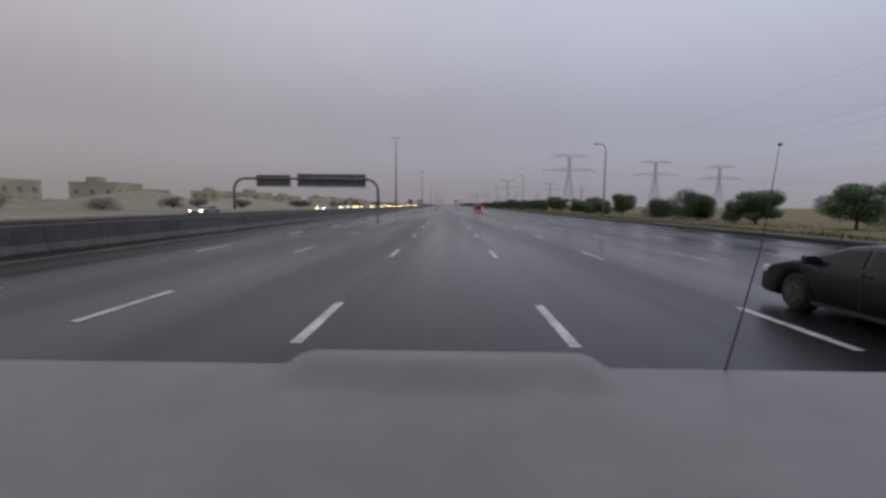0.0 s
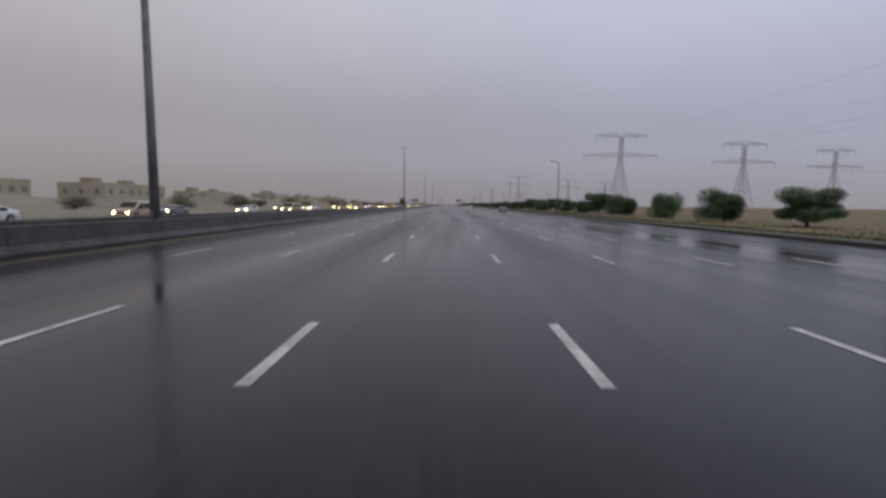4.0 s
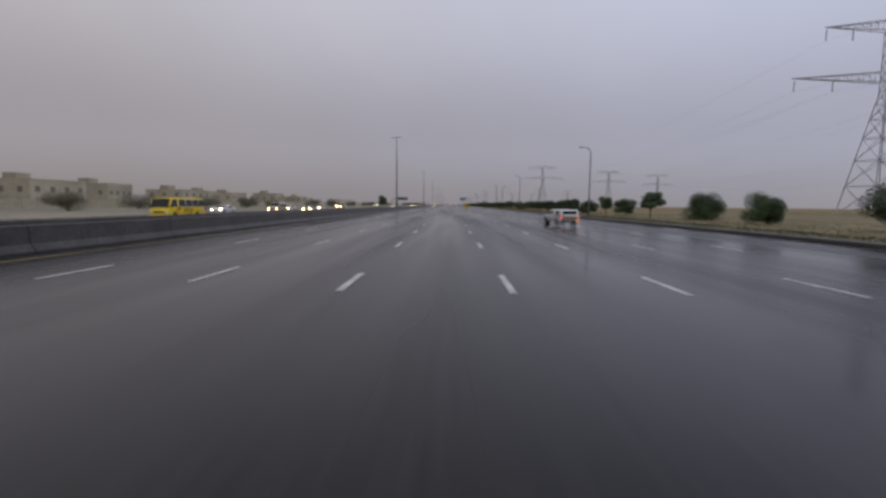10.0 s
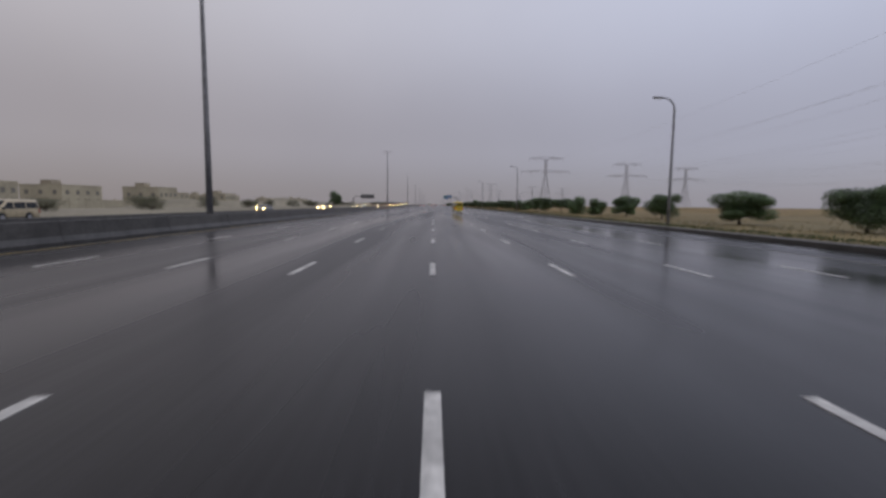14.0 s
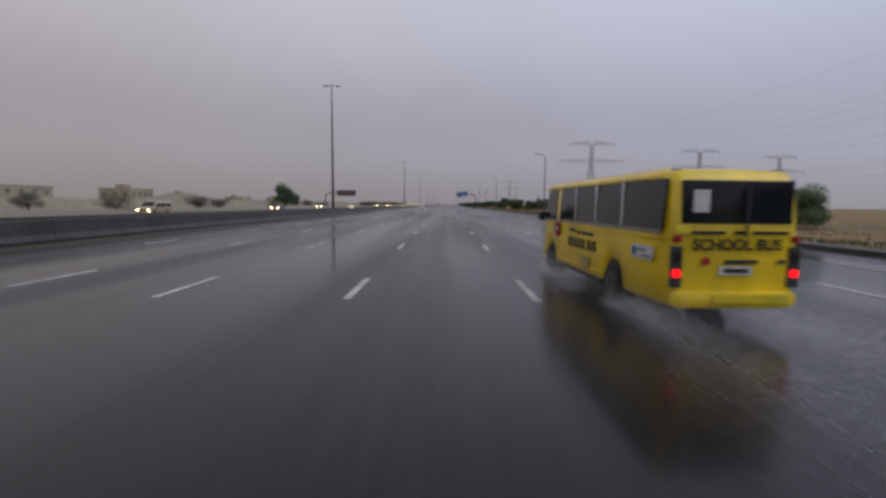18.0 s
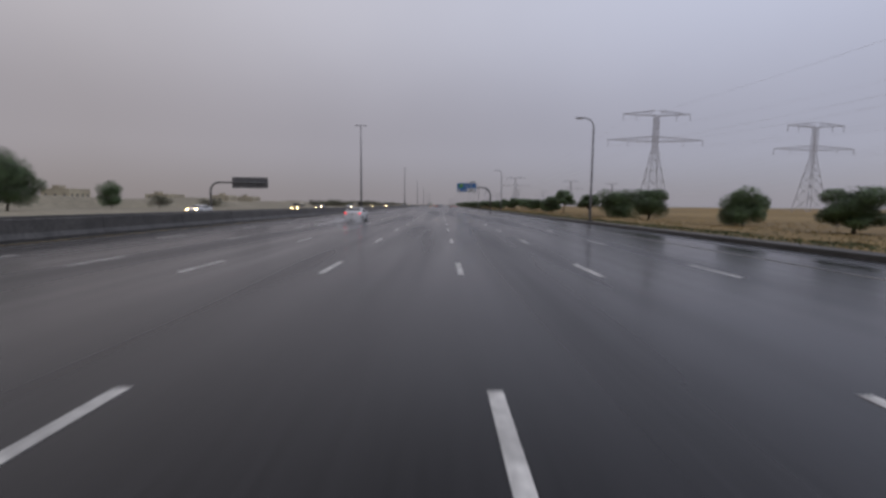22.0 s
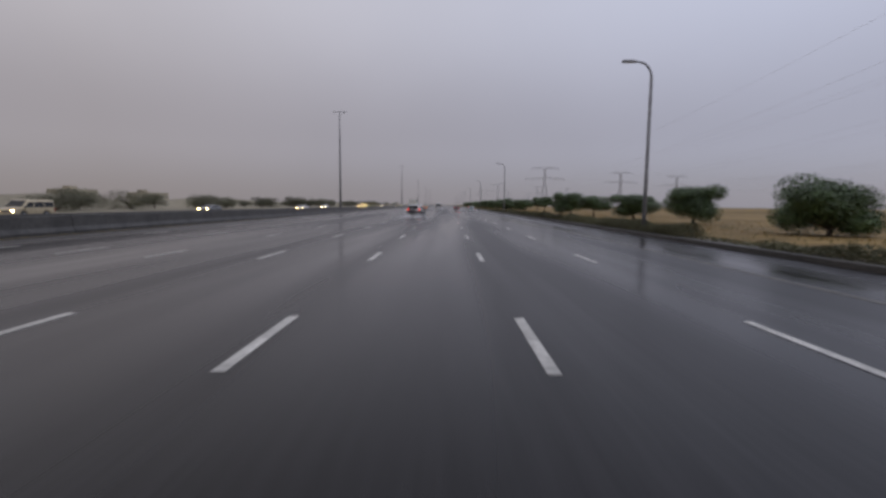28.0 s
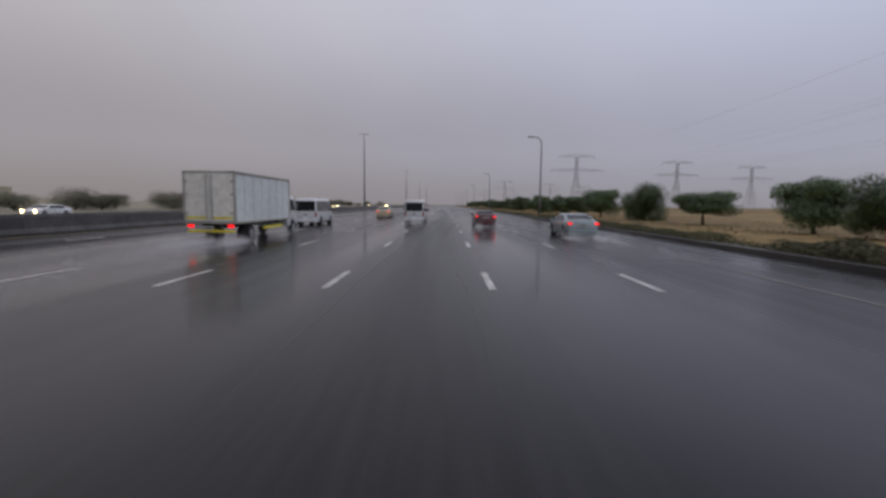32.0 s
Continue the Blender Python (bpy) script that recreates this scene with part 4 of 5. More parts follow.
def boxy(paint, name, length, hw, height, nose, hood_z, belt, screen, wb_f, wb_r, r, windows, rear_z=(0.98, 1.6), rear_on=True, tumble=0.1, sill=0.3, tail=(0.9, 0.4), front_on=False, rims=RIM, top_gap=0.24, plate_z=None):
    """Van, bus, pickup or off-roader with an upright back. windows: lists of (y0, y1) along each side."""
    c = empty(name)
    L = length / 2
    out = [(-L + 0.06, sill), (-L, sill + 0.3), (-L, belt), (-L + 0.06, height - 0.22), (-L + 0.2, height - 0.03), (-L + 0.5, height), (L - nose - screen - 0.3, height),
           (L - nose - screen, height - 0.05), (L - nose, hood_z + 0.04), (L - 0.12, hood_z - 0.12), (L, hood_z - 0.35), (L, sill + 0.15), (L - 0.06, sill)]
    bm, half = hull(out, [(wb_f, r * 1.18, r), (-wb_r, r * 1.18, r)], hw, belt, tumble, 0.07)
    part("body", bm, paint, c)
    top = height - top_gap
    plate_z = plate_z or belt - 0.26
    for s in (-1, 1):
        for a, b in windows:
            slant = 0.0
            if b > L - nose - screen - 0.2:
                slant = screen * 0.75
            part("side_window", side_pane([(a, belt + 0.06), (b, belt + 0.06), (b - slant, top), (a, top)], half, s), GLASS, c)
        part("tail_lamp", box((s * (hw - 0.13), -L + 0.01, tail[0]), (0.14, 0.1, tail[1]), bevel=0.03), RED_LAMP if rear_on else RED_LENS, c)
        part("head_lamp", box((s * (hw - 0.25), L - 0.04, hood_z - 0.38), (0.32, 0.14, 0.2), bevel=0.04), CLEAR_LAMP, c)
        if front_on:
            part("lit_bulb", cyl((s * (hw - 0.25), L + 0.035, hood_z - 0.38), 0.095, 0.03, "y", 14), HEAD_LAMP, c)
        for y in (wb_f, -wb_r):
            part("wheel_well", cyl((s * (hw - 0.18), y, r + 0.02), r * 1.16, 0.24, "x", 18), PLASTIC, c)
            wheel(c, s * (hw - 0.11), y, r, 0.24, rims)
        part("sill_trim", box((s * (hw - 0.03), (wb_f - wb_r) / 2, sill + 0.02), (0.07, wb_f + wb_r - 2.4 * r, 0.09), bevel=0.02), PLASTIC, c)
    part("windscreen", cross_pane((L - nose - screen, height - 0.05), (L - nose, hood_z + 0.04), half, 0.9, 0.012, 0.08, 0.94), GLASS, c)
    bm = bmesh.new()
    box((0, -L + 0.035, (rear_z[0] + rear_z[1]) / 2), ((hw - 0.12) * 2 * 0.92, 0.1, rear_z[1] - rear_z[0]), bm, 0.03)
    part("rear_window", bm, GLASS, c)
    part("rear_bumper", box((0, -L + 0.01, sill + 0.14), (hw * 1.8, 0.2, 0.22), bevel=0.08), paint, c)
    part("front_bumper", box((0, L - 0.02, sill + 0.12), (hw * 1.76, 0.2, 0.24), bevel=0.08), paint, c)
    part("grille", box((0, L + 0.01, hood_z - 0.38), (hw, 0.06, 0.16), bevel=0.02), PLASTIC, c)
    plate = part("number_plate", box((0, -L - 0.02, plate_z), (0.5, 0.03, 0.13)), PLATE, c)
    part("plate_bar", box((0, -L - 0.039, plate_z), (0.36, 0.008, 0.06)), LETTER, plate)
    mirror_pair(c, hw - 0.02, L - nose - 0.25, belt + 0.1, PLASTIC, (0.2, 0.12, 0.24))
    return c, half


def place(ob, x, y, label, category="car", turn=0, group=""):
    ob.matrix_world = pose(x, y, 0, 0, 0, turn)
    return tagged(ob, label, category, group)


# a black saloon alongside at the start
black = sedan(BLACK_PAINT, rear_on=False, front_on=False, height=1.36, rims=DARK_RIM)
place(black, 7.4, 6.95, "black saloon car on the wet lane")
black.scale = (1, 1, 0.96)

# red passenger van
van, _ = boxy(RED_PAINT, "passenger_van", 4.85, 0.88, 1.84, 0.75, 1.12, 1.06, 0.75, 1.45, 1.15, 0.33,
              [(-2.2, -1.25), (-1.17, -0.2), (-0.12, 0.62), (0.7, 1.62)], (1.1, 1.6), tail=(0.96, 0.26))
part("lit_indicator", box((0.78, -2.44, 1.16), (0.13, 0.08, 0.12), bevel=0.02), AMBER_LAMP, van)
part("rear_wiper", box((0.1, -2.47, 1.15), (0.5, 0.02, 0.03)), PLASTIC, van)
place(van, 7.75, 117.0, "red passenger van with lit tail lamps on wet road", "van")

# white saloon in the second lane to the right
ws = sedan(WHITE_PAINT, True)
place(ws, 7.1, 283.2, "white saloon car with red tail lamps lit")

# blue-grey saloon further right
place(sedan(BLUE_GREY_PAINT, True), 14.6, 244.5, "blue-grey saloon near the outer edge line")

# white pickup
def pickup():
    c = empty("pickup_truck")
    out = [(-2.6, 0.45), (-2.62, 0.62), (-2.6, 1.02), (-0.85, 1.02), (-0.8, 1.08), (-0.74, 1.56), (-0.6, 1.64), (0.35, 1.64), (0.6, 1.58), (1.28, 1.1), (2.35, 1.04), (2.58, 0.86), (2.6, 0.55), (2.52, 0.45)]
    bm, half = hull(out, [(1.55, 0.46, 0.38), (-1.5, 0.46, 0.38)], 0.9, 1.0, 0.22, 0.05)
    part("body", bm, WHITE_PAINT, c)
    for s in (-1, 1):
        part("front_side_window", side_pane([(0.12, 1.14), (1.05, 1.16), (0.55, 1.5), (0.12, 1.53)], half, s), GLASS, c)
        part("rear_side_window", side_pane([(-0.66, 1.14), (0.04, 1.14), (0.04, 1.53), (-0.62, 1.53)], half, s), GLASS, c)
        part("tail_lamp", box((s * 0.78, -2.58, 0.86), (0.11, 0.1, 0.16), bevel=0.02), RED_LAMP, c)
        part("head_lamp", box((s * 0.7, 2.52, 0.84), (0.32, 0.16, 0.2), bevel=0.03), CLEAR_LAMP, c)
        part("bed_rail", box((s * 0.85, -1.75, 1.035), (0.1, 1.7, 0.06), bevel=0.02), PLASTIC, c)
        part("side_stripe", box((s * 0.9, -0.2, 0.86), (0.012, 2.2, 0.04)), GREY_PAINT, c)
        for y in (1.55, -1.5):
            part("wheel_well", cyl((s * 0.73, y, 0.39), 0.45, 0.24, "x", 18), PLASTIC, c)
            wheel(c, s * 0.8, y, 0.38, 0.24)
    part("windscreen", cross_pane((0.6, 1.58), (1.28, 1.1), half, 0.9), GLASS, c)
    part("rear_window", box((0, -0.78, 1.4), (1.3, 0.08, 0.4), bevel=0.02), GLASS, c)
    can, chalf = hull([(-2.56, 1.03), (-2.54, 1.2), (-2.46, 1.56), (-2.3, 1.63), (-0.86, 1.63), (-0.84, 1.03)], [], 0.88, 1.0, 0.2, 0.04)
    canopy = part("canopy", can, WHITE_PAINT, c, "white hard canopy over the bed")
    for s in (-1, 1):
        part("canopy_window", side_pane([(-2.3, 1.16), (-1.0, 1.16), (-1.0, 1.52), (-2.25, 1.52)], chalf, s), GLASS, canopy)
    part("rear_bumper", box((0, -2.66, 0.55), (1.6, 0.16, 0.16), bevel=0.03), PLASTIC, c)
    part("tailgate", box((0, -2.62, 0.84), (1.34, 0.06, 0.34), bevel=0.03), TAN_PAINT, c, "tan tailgate")
    part("lit_indicator", box((0.62, -2.73, 0.58), (0.18, 0.05, 0.06), bevel=0.01), AMBER_LAMP, c)
    part("canopy_rear_window", box((0, -2.52, 1.36), (1.2, 0.08, 0.3), bevel=0.03), GLASS, canopy)
    part("front_bumper", box((0, 2.58, 0.55), (1.75, 0.18, 0.26), bevel=0.05), WHITE_PAINT, c)
    part("grille", box((0, 2.6, 0.84), (0.95, 0.06, 0.18), bevel=0.02), CHROME, c)
    mirror_pair(c, 0.88, 0.98, 1.2, CHROME)
    return c


pk = pickup()
place(pk, 10.6, 338.6, "white double-cab pickup truck with tan tailgate", "pickup truck", 5)
pk.scale = (1, 1, 0.92)


def marker_board(x, y):
    b = empty("marker_board", pose(x, y, 0.2))
    part("panel", box((0, 0, 0.42), (1.15, 0.05, 0.62), bevel=0.012), BOARD_ORANGE, b)
    for s in (-1, 1):
        part("post", box((s * 0.42, 0.05, 0.36), (0.06, 0.05, 0.9)), STEEL, b)
    part("top_rail", box((0, 0.05, 0.7), (1.1, 0.04, 0.04)), STEEL, b)
    return tagged(b, "low orange marker board on the grass verge", "road sign", "marker boards")


marker_board(22.2, 304.5)
marker_board(22.2, 314)

# school bus
def school_bus():
    W, H, L = 1.03, 2.38, 3.5
    b, half = boxy(BUS_YELLOW, "school_bus", 7.0, W, H, 0.12, 1.24, 1.42, 0.42, 2.4, 1.6, 0.38,
                   [(-3.3, -1.95), (-1.87, -0.72), (-0.64, 0.5), (0.58, 1.7), (2.0, 3.1)], (1.58, 2.2), tumble=0.07, sill=0.34, tail=(0.86, 0.13), rims=DARK_RIM, top_gap=0.15, plate_z=0.9)
    part("roof_rim", box((0, 0, H + 0.005), (1.5, 5.6, 0.05), bevel=0.02), BUS_YELLOW, b)
    for s in (-1, 1):
        part("lamp_housing", box((s * (W - 0.13), -L - 0.005, 0.95), (0.17, 0.06, 0.6), bevel=0.02), PLASTIC, b, "dark upright lamp housing")
        part("indicator_lens", box((s * (W - 0.13), -L - 0.03, 1.1), (0.12, 0.04, 0.16), bevel=0.01), BLACK_PAINT, b)
        part("belt_strip", box((s * (W + 0.004), -0.1, 1.445), (0.02, 6.3, 0.05)), STEEL, b)
        part("window_band", box((s * (W - 0.045), -0.1, 2.26), (0.03, 6.2, 0.04)), BUS_YELLOW, b)
        for y in (-1.91, -0.68, 0.54):
            part("window_pillar", box((s * (W - 0.02), y, 1.86), (0.045, 0.055, 0.76)), WHITE_PAINT, b)
        part("body_crease", box((s * (W + 0.004), -0.2, 1.36), (0.02, 6.3, 0.025)), BUS_YELLOW, b)
        part("lower_crease", box((s * (W + 0.002), 0.4, 0.52), (0.02, 2.9, 0.025)), BUS_YELLOW, b)
        part("indicator", box((s * 0.9, -L + 0.0, 1.36), (0.11, 0.08, 0.1), bevel=0.02), RED_LENS, b)
    # left flank: stop sign, lettering, vent, notice
    x = -W - 0.012
    stop = part("stop_sign", cyl((x - 0.03, 1.72, 1.24), 0.19, 0.03, "x", 8), STOP_RED, b, "red octagonal folding stop sign")
    part("hinge", box((x - 0.01, 1.93, 1.24), (0.05, 0.08, 0.2)), PLASTIC, stop)

    def lettering(text, size, m, mat, parent, name):
        cu = bpy.data.curves.new(name, "FONT")
        cu.body, cu.size, cu.extrude, cu.align_x, cu.align_y = text, size, 0.003, "CENTER", "CENTER"
        cu.offset = 0.008 * size / 0.3
        cu.materials.append(mat)
        ob = new(name, cu)
        ob.parent = parent
        ob.matrix_local = m
        return ob

    left = Matrix(((0, 0, -1, x - 0.004), (-1, 0, 0, 0.05), (0, 1, 0, 0.98), (0, 0, 0, 1)))
    lettering("SCHOOL BUS", 0.29, left, LETTER, b, "side_lettering")
    for yy, w, z in ((0.62, 0.42, 1.26), (0.2, 0.2, 1.22), (-0.3, 0.66, 1.23)):
        part("script_bar", box((x, yy, z), (0.01, w, 0.07)), LETTER, b)
    lettering("STOP", 0.12, Matrix(((0, 0, -1, x - 0.05), (-1, 0, 0, 1.72), (0, 1, 0, 1.24), (0, 0, 0, 1))), SIGN_WHITE, stop, "stop_lettering")
    part("side_vent", box((x, -0.25, 0.62), (0.02, 0.5, 0.22)), GANTRY, b)
    for k in range(5):
        part("vent_slat", box((x - 0.012, -0.25, 0.54 + 0.04 * k), (0.012, 0.48, 0.014)), BUS_YELLOW, b)
    note = part("notice", box((x, -2.75, 1.1), (0.01, 0.7, 0.22)), SIGN_WHITE, b, "white printed notice")
    part("notice_mark", box((x - 0.008, -2.5, 1.1), (0.008, 0.14, 0.14)), SIGN_BLUE, note)
    for yy in (-2.75, -2.9):
        part("writing_bar", box((x - 0.008, yy, 1.1 + (yy + 2.8) * 0.6), (0.008, 0.26, 0.04)), GREY_PAINT, note)
    # rear
    y = -L - 0.012
    lettering("SCHOOL BUS", 0.225, Matrix(((1, 0, 0, 0), (0, 0, -1, y - 0.03), (0, 1, 0, 1.27), (0, 0, 0, 1))), LETTER, b, "rear_lettering")
    for xx, w in ((-0.45, 0.5), (0.05, 0.2), (0.5, 0.55)):
        part("script_bar", box((xx, y - 0.02, 1.45), (w, 0.01, 0.045)), LETTER, b)
    part("yellow_reflector", box((0.2, -L - 0.105, 0.5), (1.15, 0.02, 0.12)), REFLECT_YELLOW, b)
    for k in range(6):
        part("reflector_mark", box((-0.32 + 0.1 * k, -L - 0.118, 0.5), (0.035, 0.008, 0.11)), BUS_YELLOW, b)
    part("plate_lamp_bar", box((0.08, y - 0.02, 1.03), (0.5, 0.03, 0.06), bevel=0.01), PLASTIC, b)
    part("round_emblem", cyl((-0.46, y - 0.02, 1.04), 0.06, 0.02, "y", 14), STOP_RED, b)
    part("door_latch", box((0.7, y - 0.02, 1.03), (0.1, 0.03, 0.06), bevel=0.01), PLASTIC, b)
    part("warning_square", box((-0.84, y - 0.03, 1.5), (0.22, 0.015, 0.13)), REFLECT_YELLOW, b)
    part("rear_wiper", box((0.1, y - 0.06, 1.75), (0.03, 0.03, 0.7)), PLASTIC, b)
    part("window_sticker", box((-0.58, y - 0.02, 1.9), (0.24, 0.012, 0.32)), SIGN_WHITE, b)
    part("roof_lamp", box((-0.8, -L + 0.3, H - 0.03), (0.12, 0.08, 0.05), bevel=0.02), GANTRY, b)
    part("roof_lamp", box((0.8, -L + 0.3, H - 0.03), (0.12, 0.08, 0.05), bevel=0.02), GANTRY, b)
    part("sun_visor", box((0, L - 0.52, 2.27), (1.7, 0.16, 0.08), bevel=0.02), PLASTIC, b)
    return b


bus = school_bus()
place(bus, 7.85, 517.4, "yellow school bus with dark windows and black lettering", "bus", 3.2)
bus.scale = (1, 1, 1.02)

# white saloon in the inner lane
wl = copy_thing(ws, pose(-3.9, 662.4, 0))
tagged(wl, "white saloon car in an inner lane with lit lamps", "car")

# white off-roader with spare wheel
def off_roader():
    L, W, H = 2.2, 0.97, 1.77
    c = empty("off_roader")
    out = [(-L + 0.03, 0.5), (-L, 0.75), (-L + 0.02, 1.1), (-L + 0.16, H - 0.1), (-L + 0.34, H), (0.2, H), (0.42, H - 0.05), (0.86, 1.2), (L - 0.3, 1.13), (L - 0.1, 1.02), (L - 0.04, 0.7), (L - 0.1, 0.5)]
    bm, half = hull(out, [(1.4, 0.5, 0.4), (-1.3, 0.5, 0.4)], W, 1.1, 0.2, 0.13, 0.17)
    part("body", bm, WHITE_PAINT, c)
    for s in (-1, 1):
        part("quarter_window", side_pane([(-1.98, 1.2), (-1.34, 1.2), (-1.34, 1.58), (-1.9, 1.58)], half, s), GLASS, c)
        part("door_window", side_pane([(-0.74, 1.2), (0.7, 1.2), (0.34, 1.58), (-0.8, 1.58)], half, s), GLASS, c)
        part("roof_gutter", box((s * (half(H - 0.06) + 0.0), -0.8, H - 0.06), (0.03, 2.0, 0.03)), WHITE_PAINT, c)
        part("door_handle", box((s * (W + 0.01), -0.42, 1.06), (0.03, 0.22, 0.05), bevel=0.01), PLASTIC, c)
        part("side_step", box((s * (W + 0.02), 0.05, 0.5), (0.16, 1.5, 0.08), bevel=0.03), PLASTIC, c)
        part("sill_cladding", box((s * (W - 0.01), 0.05, 0.6), (0.06, 1.75, 0.16), bevel=0.02), PLASTIC, c)
        tl = part("tail_lamp", box((s * (W - 0.15), -L + 0.07, 1.06), (0.2, 0.24, 0.15), bevel=0.03), RED_LAMP, c)
        part("amber_core", box((s * (W - 0.15), -L - 0.06, 1.06), (0.07, 0.02, 0.05)), AMBER_LAMP, tl)
        part("head_lamp", cyl((s * 0.6, L - 0.06, 0.95), 0.11, 0.1, "y", 16), CLEAR_LAMP, c)
        for y in (1.4, -1.3):
            part("wheel_well", cyl((s * (W - 0.18), y, 0.42), 0.48, 0.26, "x", 18), PLASTIC, c)
            fl = bmesh.new()
            n = 12
            ring = [[], []]
            for k in range(n + 1):
                a = math.pi * k / n
                for q, rr in ((0, 0.49), (1, 0.57)):
                    ring[q].append([fl.verts.new((s * (W + dx), y + rr * math.cos(a), 0.4 + rr * math.sin(a))) for dx in (-0.02, 0.045)])
            for k in range(n):
                fl.faces.new((ring[0][k][1], ring[1][k][1], ring[1][k + 1][1], ring[0][k + 1][1]))
                fl.faces.new((ring[1][k][0], ring[1][k][1], ring[1][k + 1][1], ring[1][k + 1][0]))
                fl.faces.new((ring[0][k][0], ring[0][k][1], ring[0][k + 1][1], ring[0][k + 1][0]))
            part("arch_flare", fl, PLASTIC, c)
            wheel(c, s * (W - 0.1), y, 0.41, 0.28, DARK_RIM)
    part("windscreen", cross_pane((0.42, H - 0.05), (0.86, 1.2), half, 0.9), GLASS, c)
    part("rear_window", box((-0.06, -L + 0.08, 1.41), (1.34, 0.2, 0.46), bevel=0.07), GLASS, c)
    part("tailgate_seam", box((0.62, -L - 0.002, 1.0), (0.015, 0.03, 0.36)), PLASTIC, c)
    part("rear_bumper", box((0, -L - 0.06, 0.62), (1.78, 0.3, 0.3), bevel=0.11), PLASTIC, c)
    part("rear_cladding", box((0, -L + 0.03, 0.82), (1.66, 0.12, 0.24), bevel=0.05), PLASTIC, c)
    for s in (-1, 1):
        part("corner_cladding", box((s * (W - 0.06), -L + 0.27, 0.68), (0.14, 0.52, 0.44), bevel=0.05), PLASTIC, c)
    part("front_bumper", box((0, L + 0.02, 0.65), (1.85, 0.26, 0.26), bevel=0.05), PLASTIC, c)
    part("grille", box((0, L - 0.03, 0.95), (1.5, 0.06, 0.24), bevel=0.02), PLASTIC, c)
    sp = part("spare_wheel", cyl((-0.22, -L - 0.15, 1.06), 0.39, 0.27, "y", 24, bevel=0.04), RUBBER, c, "spare tyre with alloy rim on the tailgate")
    part("rim", cyl((-0.22, -L - 0.295, 1.06), 0.25, 0.04, "y", 18, bevel=0.012), PLASTIC, sp)
    bm = cyl((-0.22, -L - 0.315, 1.06), 0.06, 0.03, "y", 12)
    for k in range(6):
        own = box((0, 0, 0.13), (0.075, 0.02, 0.2))
        bmesh.ops.transform(own, matrix=Matrix.Translation((-0.22, -L - 0.315, 1.06)) @ Matrix.Rotation(k * math.tau / 6, 4, "Y"), verts=own.verts)
        join(bm, own)
    part("spokes", bm, SPARE_RIM, sp)
    part("rim_ring", tube([(-0.22 + 0.235 * math.cos(k * math.tau / 24), -L - 0.315, 1.06 + 0.235 * math.sin(k * math.tau / 24)) for k in range(25)], 0.022, 6), SPARE_RIM, sp)
    plate = part("number_plate", box((0.5, -L - 0.03, 0.86), (0.32, 0.05, 0.17)), PLATE, c)
    part("plate_bar", box((0.5, -L - 0.06, 0.86), (0.22, 0.008, 0.07)), LETTER, plate)
    mirror_pair(c, W - 0.02, 0.72, 1.24, PLASTIC, (0.22, 0.12, 0.2))
    return c


place(off_roader(), 3.6, 848.8, "white off-roader with spare wheel and lit lamps", "off-roader", -6.5)

